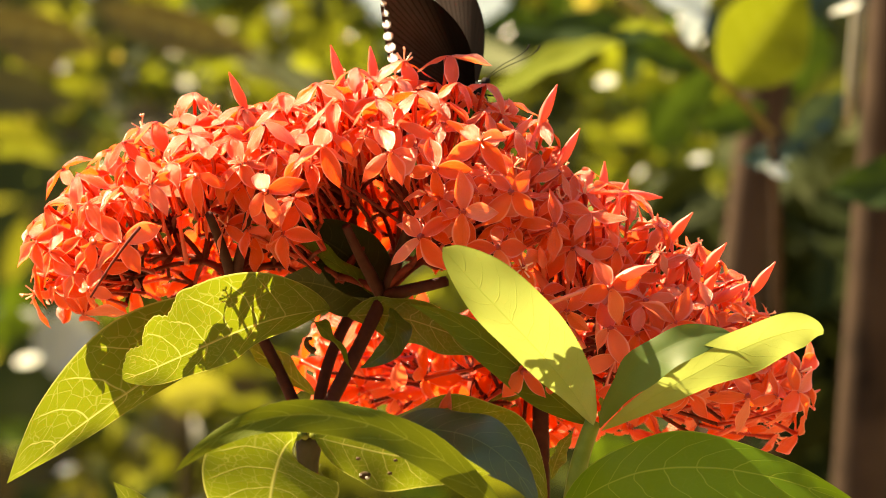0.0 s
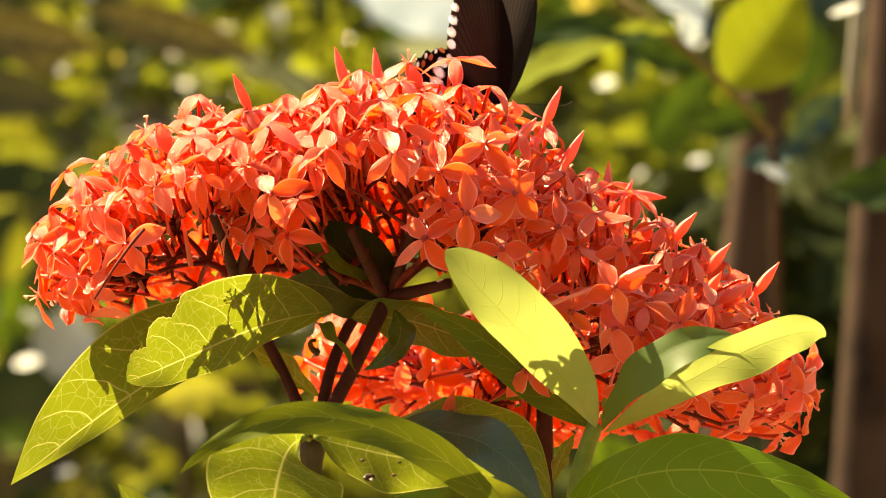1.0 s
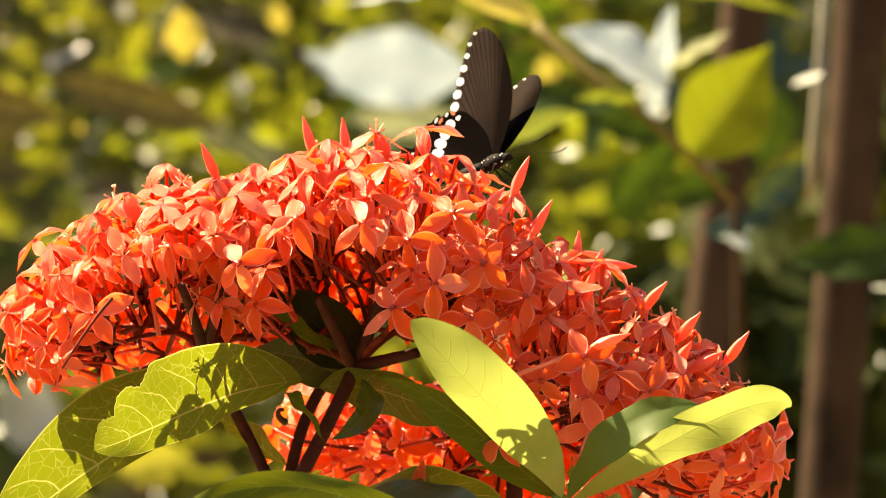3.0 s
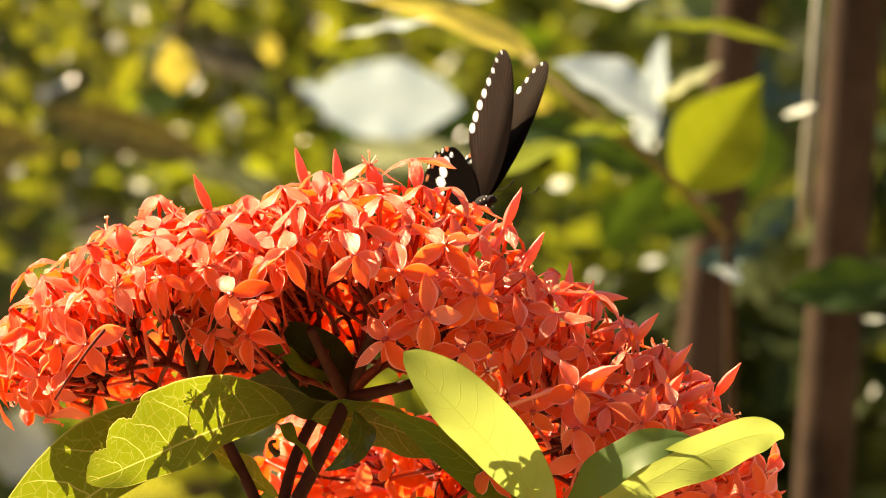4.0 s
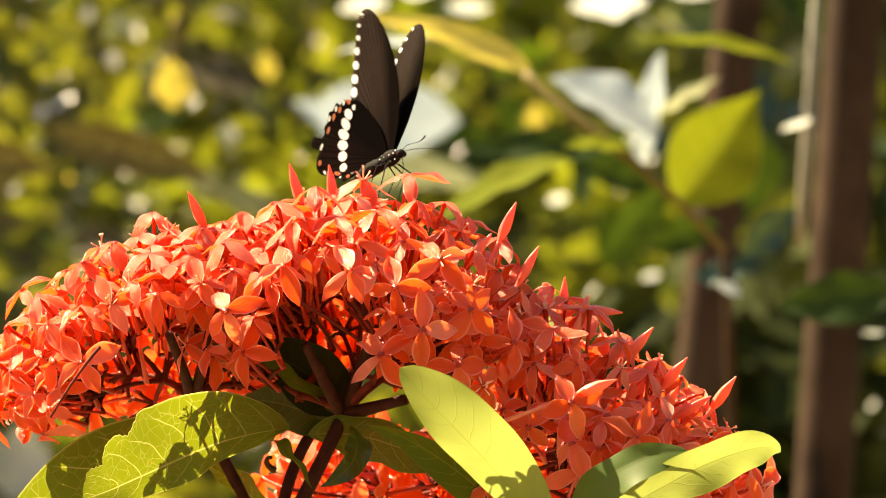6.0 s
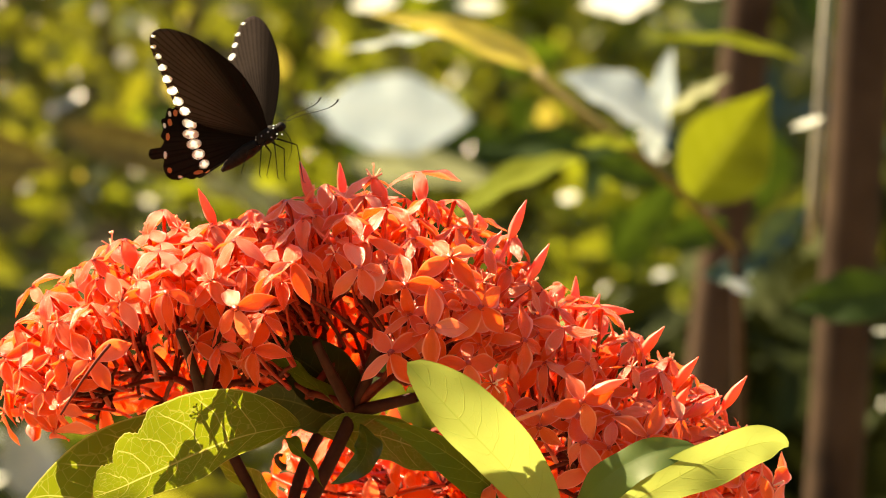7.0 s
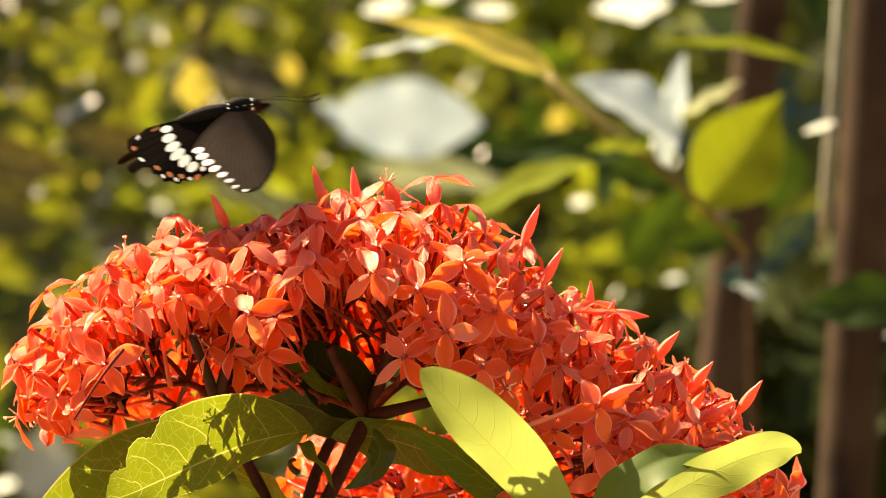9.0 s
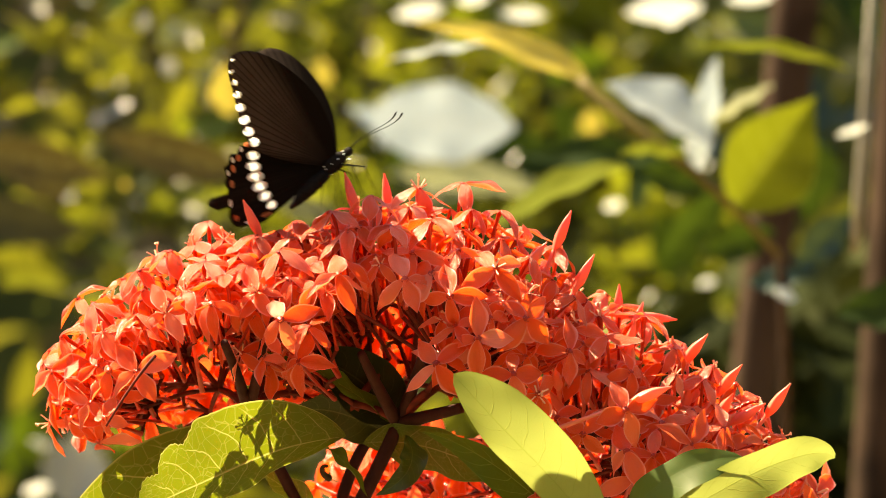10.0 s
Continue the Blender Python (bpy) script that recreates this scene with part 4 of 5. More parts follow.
curve_rod(bm, [spot(248, 402, -0.052), spot(205, 450, -0.056), spot(160, 527, -0.056)], 0.0005, 0.0003, 8, 6)
hung(link("dry_stalk", bm, BRANCH, None, "thin dry brown stalk"), MAIN)

# stalks of the leaves that reach forward
for a, b, c in (((548, 768, 0.0), (552, 764, -0.05), (556, 772, -0.09)), ((540, 772, 0.0), (534, 766, -0.05), (525, 775, -0.088)), ((525, 1010, 0.0), (760, 1030, -0.06), (930, 960, -0.1))):
    stem(MAIN, [spot(*a), spot(*b), spot(*c)], 0.0013, 0.0011, LEAF_OLIVE, "leaf_stalk")

# the old leaves round the forks
L(MAIN, [(585, 548, -0.01), (430, 560, -0.05), (330, 640, -0.058), (217, 672, -0.055)], (0.1, -0.95, -0.25), 42, 112, LEAF_YELLOW, "yellow-green leaf with gnawed edge and petal shadows", belly=0.5, bite=0.36, seed=2, fold=6, tip=0.6, n=90, across=8)
L(MAIN, [(540, 545, 0.012), (330, 600, -0.01), (160, 740, -0.03), (12, 856, -0.035)], (-0.1, -0.95, -0.3), 30, 122, LEAF_YELLOW, "long yellow-green leaf with pale net of veins", belly=0.5, seed=3, fold=4)
L(MAIN, [(930, 960, -0.1), (760, 720, -0.122), (470, 658, -0.122), (310, 836, -0.118)], (0.1, -0.95, 0.3), 36, 28, LEAF_OLIVE, "large olive-green leaf arching over the stem", belly=0.34, tip=0.7, seed=4, fold=8, wave=0.0015)
L(MAIN, [(640, 770, 0.0), (765, 730, -0.022), (905, 745, -0.032), (968, 895, -0.032)], (0.0, -0.7, 0.7), 78, 92, LEAF_YELLOW, "yellow-green leaf with a sunlit edge", belly=0.5, seed=25, fold=4)
# added leaf: its dark blue-green stands for sky sheen on the arching leaf
L(MAIN, [(640, 775, -0.01), (770, 742, -0.03), (890, 752, -0.04), (955, 905, -0.04)], (0.0, -0.75, 0.6), 52, 60, LEAF_GLOSS, "added glossy dark leaf standing for the arching leaf's sky sheen", belly=0.5, seed=5, fold=4)
L(MAIN, [(556, 772, -0.09), (640, 800, -0.1), (745, 812, -0.108), (868, 840, -0.106)], (0.0, -0.95, -0.3), 60, 62, LEAF_YELLOW, "yellow-green sunlit leaf with brown specks", belly=0.4, seed=6, fold=4)
L(MAIN, [(525, 775, -0.088), (490, 785, -0.1), (470, 880, -0.105), (470, 1010, -0.1)], (0.0, -0.95, -0.3), 110, 120, LEAF_YELLOW, "hanging yellow-green leaf dappled with shadow", belly=0.5, seed=7, fold=4)
L(MAIN, [(330, 1010, -0.06), (270, 940, -0.065), (200, 853, -0.065)], (0.0, -0.95, -0.3), 30, 45, LEAF_YELLOW, "yellow-green leaf tip", belly=0.5, seed=8)
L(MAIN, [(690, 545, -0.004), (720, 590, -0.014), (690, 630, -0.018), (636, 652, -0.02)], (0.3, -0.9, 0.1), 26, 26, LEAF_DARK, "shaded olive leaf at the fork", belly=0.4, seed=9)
L(MAIN, [(668, 545, 0.014), (610, 520, 0.012), (560, 490, 0.006), (480, 500, 0.0)], (0.0, -0.9, -0.35), 44, 62, LEAF_OLD, "shaded green leaf under the flowers", seed=10)
L(MAIN, [(668, 528, 0.004), (630, 485, -0.006), (560, 440, -0.014), (436, 394, -0.022)], (0.1, -0.8, 0.55), 14, 20, LEAF_OLIVE, "narrow olive leaf seen along its edge", seed=11)
L(MAIN, [(690, 530, 0.010), (640, 470, 0.004), (590, 420, -0.004), (505, 400, -0.008)], (0.0, -1, 0.0), 60, 62, LEAF_SHADE, "leaf under the flowers with shade in its dark colour", seed=12)
L(MAIN, [(615, 560, 0.006), (690, 545, 0.0), (790, 580, -0.012), (900, 640, -0.016)], (-0.3, -0.8, -0.5), 48, 50, LEAF_YELLOW, "yellow-green backlit leaf behind the fork", seed=13, fold=4)
L(MAIN, [(520, 560, 0.0), (560, 560, -0.02), (590, 600, -0.02), (625, 660, -0.015)], (0.3, -0.5, 0.8), 14, 14, LEAF_OLIVE, "small curled leaf", seed=14)
L(MAIN, [(560, 700, 0.012), (500, 660, 0.01), (460, 620, 0.01), (430, 610, 0.01)], (0.0, -0.8, 0.5), 22, 26, LEAF, "small green leaf", seed=15)
# small marks: pale droppings with a brown rim on one leaf, a curled husk on the stem
HUSK = plain("dry_brown_husk", (0.03, 0.018, 0.008), (0.08, 0.05, 0.02), 0.8, 900, 0.4)
PALE_SPECK = plain("pale_speck", (0.35, 0.34, 0.30), (0.5, 0.48, 0.42), 0.7, 900, 0.3)
for u, v, r in ((646, 842, 7), (634, 812, 3), (700, 815, 2.5), (690, 838, 3)):
    bm = bmesh.new()
    ball(bm, spot(u, v, -0.1085), (r * UNIT * 1.5, 0.0008, r * UNIT), None, 10, 6)
    hung(link("fleck", bm, HUSK, None, "small brown fleck on the leaf"), MAIN)
bm = bmesh.new()
ball(bm, spot(650, 846, -0.1095), (3.5 * UNIT, 0.0006, 2.5 * UNIT), None, 8, 5)
ball(bm, spot(638, 841, -0.1095), (2.2 * UNIT, 0.0006, 1.8 * UNIT), None, 8, 5)
hung(link("dropping", bm, PALE_SPECK, None, "pale dropping on the leaf"), MAIN)
bm = bmesh.new()
curve_rod(bm, [spot(556, 622, -0.004), spot(536, 612, -0.006), spot(540, 596, -0.007), spot(552, 600, -0.006)], 0.0011, 0.0005, 9, 7)
hung(link("husk", bm, HUSK, None, "curled dry husk clinging to the stem"), MAIN)
# the young shoot's leaves
L(YOUNG, [(1050, 752, -0.035), (1003, 657, -0.075), (866, 542, -0.085), (783, 438, -0.079)], (0.1, -0.92, -0.35), 38, 74, LEAF_LIME, "bright lime-yellow young leaf in full sun", belly=0.60, tip=0.6, seed=16, fold=8, wave=0.0012)
L(YOUNG, [(1042, 752, -0.028), (950, 690, -0.03), (860, 570, -0.04), (722, 538, -0.04)], (0.2, -0.85, -0.3), 40, 30, LEAF_OLIVE, "deep green leaf seen along its edge", seed=17, fold=20)
L(YOUNG, [(1062, 758, -0.035), (1085, 660, -0.058), (1180, 590, -0.066), (1292, 588, -0.064)], (-0.1, -0.85, 0.5), 30, 52, LEAF_SMOOTH, "green leaf with smooth margin", seed=18, fold=8, wave=0.0008, tip=0.6, belly=0.55)
L(YOUNG, [(1065, 762, -0.035), (1180, 680, -0.065), (1330, 604, -0.072), (1425, 560, -0.07), (1457, 592, -0.066)], (0.0, -0.92, -0.35), 41, 43, LEAF_LIME, "lime-green sunlit leaf with a turned tip", belly=0.6, tip=0.85, seed=19, fold=10, wave=0.0015)
L(YOUNG, [(985, 930, -0.035), (1080, 800, -0.06), (1290, 790, -0.072), (1545, 910, -0.07)], (0.0, -0.85, 0.42), 62, 90, LEAF_LOW, "broad green leaf arching low", seed=20, fold=6)
L(YOUNG, [(1060, 745, -0.031), (1070, 720, -0.032), (1070, 676, -0.032)], (0.5, -0.8, 0), 9, 9, LEAF_LIME, "tiny folded bud leaf", seed=21, n=12, across=3)
L(YOUNG, [(975, 850, -0.02), (985, 800, -0.02), (1015, 762, -0.02)], (0.3, -0.9, 0), 14, 14, LEAF, "small green leaf", seed=22, n=14, across=3)
L(SIDE, [(955, 690, 0.03), (920, 690, 0.02), (865, 712, 0.015)], (0.0, -0.8, 0.5), 18, 20, LEAF, "small shaded leaf", seed=23, n=14, across=3)


# ---- the butterfly ----
# Built with the hinge of its wings at the origin, head along +x and up by 40 degrees, wings shut in the xz plane; millimetres.
fly = tagged(new("butterfly"), "black swallowtail butterfly with cream spot bands feeding on the flowers", "butterfly")
AXIS = Vector((math.cos(radians(40)), 0, math.sin(radians(40))))


def smooth_loop(pts, k=5):
    out = []
    n = len(pts)
    for i in range(n):
        a, b, c, d = (Vector((*pts[(i + j) % n], 0)) for j in (-1, 0, 1, 2))
        for j in range(k):
            t = j / k
            out.append(0.5 * (2 * b + (c - a) * t + (2 * a - 5 * b + 4 * c - d) * t * t + (3 * b - a - 3 * c + d) * t ** 3))
    return [(p.x, p.y) for p in out]


def camber(x, z, amount):
    r2 = x * x + z * z
    return amount * r2 * 0.0011


def wing(name, outline, material, sign, amount, lift, label="", patches=()):
    """A thin wing in the xz plane as a fan of rings from its root; sign -1: the right one."""
    loop = smooth_loop(outline, 7)
    n = len(loop)
    bm = bmesh.new()
    uvl = bm.loops.layers.uv.new("UVMap")
    steps = 26
    sheets = []
    for face in (-1, 1):
        rings = []
        for r in range(1, steps + 1):
            k = r / steps
            ring = []
            for x, z in loop:
                y = sign * (lift + camber(x * k, z * k, amount)) + face * 0.09 * (1 - 0.6 * k)
                ring.append(bm.verts.new(Vector((x * k, y, z * k)) * MM))
            rings.append(ring)
        root = bm.verts.new(Vector((0, sign * lift + face * 0.09, 0)) * MM)
        for i in range(n - 1):
            tri = [(root, 0, 0), (rings[0][i], i / n, 1 / steps), (rings[0][i + 1], (i + 1) / n, 1 / steps)]
            quads = [tri]
            for r in range(steps - 1):
                a, b = (r + 1) / steps, (r + 2) / steps
                quads.append([(rings[r][i], i / n, a), (rings[r + 1][i], i / n, b), (rings[r + 1][i + 1], (i + 1) / n, b), (rings[r][i + 1], (i + 1) / n, a)])
            for quad in quads:
                mx = sum(q[0].co.x for q in quad) / len(quad) / MM
                mz = sum(q[0].co.z for q in quad) / len(quad) / MM
                if any(((mx - x) ** 2 + (mz - z) ** 2) ** 0.5 < 0.8 * min(a, b) for x, z, a, b in patches):
                    continue
                f = bm.faces.new([q[0] for q in (quad if face < 0 else quad[::-1])])
                for lp, q in zip(f.loops, quad if face < 0 else quad[::-1]):
                    lp[uvl].uv = (q[1], q[2])
        sheets.append(rings[-1])
    for i in range(n - 1):
        bm.faces.new((sheets[0][i + 1], sheets[0][i], sheets[1][i], sheets[1][i + 1]))
    return link(name, bm, material, fly, label)


def wing_spot(parent, x, z, a, b, turn, material, sign, amount, lift, name):
    """An oval patch of scales, a hair proud of both faces of the wing."""
    bm = bmesh.new()
    w = radians(turn)
    for face in (-1, 1):
        ring = []
        for k in range(14):
            t = 2 * math.pi * k / 14
            px, pz = a * math.cos(t), b * math.sin(t)
            qx, qz = x + px * math.cos(w) - pz * math.sin(w), z + px * math.sin(w) + pz * math.cos(w)
            ring.append(bm.verts.new(Vector((qx, sign * (lift + camber(qx, qz, amount)) + face * 0.15, qz)) * MM))
        mid = bm.verts.new(Vector((x, sign * (lift + camber(x, z, amount)) + face * 0.18, z)) * MM)
        for k in range(14):
            tri = (mid, ring[k], ring[(k + 1) % 14])
            bm.faces.new(tri if face < 0 else tri[::-1])
    return link(name, bm, material, parent)


FORE = [(0, 0), (1.2, 6), (0.4, 14), (-2.9, 23.5), (-8.8, 32), (-15.2, 38), (-21.2, 40.7), (-25.4, 39.4), (-26.8, 35), (-26.2, 28), (-25.4, 20), (-24.2, 12.5), (-22.0, 8.6), (-12, 3)]
HIND = [(0, 0), (-8, 6.5), (-18, 9.2), (-23, 9.0), (-26, 6.6), (-27.2, 7.0), (-28.6, 4.6), (-30.2, 4.6), (-31, 1.6), (-32.2, 0.6), (-31.6, -2.2), (-32.2, -4.4), (-31.2, -6.2), (-32.6, -8.6),
        (-36.0, -9.2), (-39.6, -9.0), (-40.4, -11.0), (-37.6, -12.2), (-33.0, -11.8), (-31, -11.6), (-31, -14.4), (-29.4, -17.2), (-26.6, -17.6), (-24.2, -16.6), (-21.5, -16.6), (-18.6, -13.4), (-14, -8.0), (-7, -4.0), (-1.5, -2.6)]
WINGS = []
BAND = [(-22.2, 6.8, 0.95, 0.8, 60), (-23.6, 3.9, 2.0, 1.55, 0), (-23.5, 0.6, 2.35, 1.62, -10), (-23.0, -2.6, 2.6, 1.58, 8), (-21.9, -5.6, 2.4, 1.58, 20), (-20.4, -8.6, 2.1, 1.60, 30), (-18.5, -11.4, 1.75, 1.30, 40)]
MARGIN = [(-25.0, 38.5, 0.75, 0.40), (-25.8, 34.9, 0.90, 0.62), (-25.4, 31.2, 1.10, 0.82), (-25.0, 27.2, 1.35, 1.15), (-24.6, 23.0, 1.5, 1.35), (-24.1, 18.9, 1.6, 1.5), (-23.3, 15.0, 1.65, 1.6), (-22.2, 11.4, 1.6, 1.5)]
# one hind wing has a worn, shorter tail
WORN = [p if p[0] > -32.9 else (-32.4 + (p[0] + 32.4) * 0.4, p[1]) for p in HIND]
for sign in (-1, 1):
    hw = wing("hindwing", WORN if sign < 0 else HIND, HINDWING, sign, 1.6, 0.55, "black hindwing with cream band and rust lunules", [s[:4] for s in BAND])
    for x, z, a, b, w in BAND:
        wing_spot(hw, x, z, a, b, w, SPOT_WHITE, sign, 1.6, 0.55, "band_spot")
    for x, z, a, b, w in ((-25.2, 7.3, 1.1, 0.7, 0), (-27.9, 3.4, 0.7, 1.1, 0), (-29.5, 0.2, 0.7, 1.2, 10), (-30.0, -4.4, 0.6, 1.2, 0), (-29.0, -14.8, 0.7, 0.9, 0), (-20.2, -14.2, 1.6, 0.6, 20)):
        wing_spot(hw, x, z, a, b, w, SPOT_RED, sign, 1.6, 0.55, "lunule")
    for x, z, a, b, w in ((-27.0, 6.0, 0.5, 0.8, 0), (-29.6, 2.9, 0.5, 0.9, 10), (-31.1, -1.0, 0.45, 0.9, 10), (-30.6, -10.2, 0.5, 1.2, 0), (-25.6, -16.4, 0.8, 0.5, 0)):
        wing_spot(hw, x, z, a, b, w, SPOT_WHITE, sign, 1.6, 0.55, "margin_spot")
    fw = wing("forewing", FORE, WING, sign, 1.5, 0.25, "long dark brown forewing with cream margin spots", MARGIN)
    for x, z, a, b in MARGIN:
        wing_spot(fw, x, z, a, b, 8, SPOT_WHITE, sign, 1.5, 0.25, "margin_spot")
    WINGS.append((fw, hw, sign))


def fly_part(name, bm, label=""):
    return link(name, bm, BODY, fly, label)


turn40 = pose(0, 0, 0, 0, -40)
bm = bmesh.new()
ball(bm, AXIS * 0.6 * MM, (4.4 * MM, 2.2 * MM, 2.5 * MM), turn40, 16, 10)
fly_part("thorax", bm)
bm = bmesh.new()
pts = [AXIS * (-2.5 - 14.5 * i / 11) * MM + Vector((0, 0, (-0.8 - 1.2 * (i / 11) ** 2) * MM)) for i in range(12)]
rod(bm, pts, [(2.15 * math.sin(math.pi * (0.22 + 0.74 * i / 11)) ** 0.7 * (1 + 0.06 * (i % 2)) + 0.1) * MM for i in range(12)], 10)
fly_part("abdomen", bm)
bm = bmesh.new()
H = AXIS * 5.8 * MM
ball(bm, H, (1.5 * MM, 1.35 * MM, 1.35 * MM), turn40, 12, 8)
for sy in (-1, 1):
    ball(bm, H + Vector((0.5, 0.95 * sy, 0.2)) * MM, (0.75 * MM, 0.6 * MM, 0.85 * MM), None, 10, 6)
fly_part("head", bm)
for sy in (-1, 1):
    bm = bmesh.new()
    ctrl = [H + Vector((0.6, 0.4 * sy, 1.0)) * MM, H + Vector((4, 2.2 * sy, 5)) * MM, H + Vector((9, 4.0 * sy, 6.5)) * MM, H + Vector((14.5, 4.6 * sy, 8.2)) * MM, H + Vector((15.2, 4.6 * sy, 11.5)) * MM]
    pts = [bez(ctrl, i / 15) for i in range(16)]
    rod(bm, pts, [(0.10 if i < 12 else 0.10 + 0.05 * (i - 11)) * MM for i in range(16)], 5)
    fly_part("antenna", bm)
bm = bmesh.new()
curve_rod(bm, [H + Vector((1.2, 0, -0.6)) * MM, H + Vector((4, 0, -2)) * MM, H + Vector((6.6, 0, -4)) * MM, H + Vector((5.2, 0, -9)) * MM], 0.13 * MM, 0.08 * MM, 12, 5)
fly_part("proboscis", bm)
for k, (fx, reach) in enumerate(((2.8, 9.0), (0.8, 4.0), (-1.2, -1.0))):
    for sy in (-1, 1):
        p = AXIS * fx * MM + Vector((0.4, 1.3 * sy, -1.8)) * MM
        knee = p + Vector((reach * 0.55 + 1.0 * sy, 3.2 * sy, -0.6 - 0.8 * k)) * MM
        foot = p + Vector((reach + 1.2 * sy, 3.6 * sy, -10.5 + 0.6 * k)) * MM
        bm = bmesh.new()
        rod(bm, [p, knee, knee.lerp(foot, 0.55), foot, foot + Vector((0.9, 0, -0.5)) * MM], [0.3 * MM, 0.2 * MM, 0.15 * MM, 0.11 * MM, 0.08 * MM], 5)
        fly_part("leg", bm)
# pale specks on thorax and head
for i in range(16):
    w, s = 0.7 + 0.9 * (i % 4), (-2.4, 0.0, 2.4, 4.6)[i // 4]
    for sy in (-1, 1):
        if sy > 0 and i % 2:
            continue
        bm = bmesh.new()
        q = AXIS * s + Vector((0, 2.0 * sy * math.sin(w), 0)) + Vector((math.sin(radians(40)), 0, -math.cos(radians(40)))) * 2.3 * math.cos(w) * (1 if w < 1.6 else 0.6)
        ball(bm, q * MM, (0.22 * MM, 0.22 * MM, 0.22 * MM), None, 6, 4)
        link("speck", bm, SPOT_WHITE, fly)


# ---- what moves ----
def sway(ob, rows):
    """Leans a shoot about its foot: sideways and up, in plan units at the blossom's height."""
    x, y, _ = ob.location
    walk(ob, [(t, pose(x, y, -b * UNIT, 0, math.degrees(a * UNIT), 0)) for t, a, b in rows])


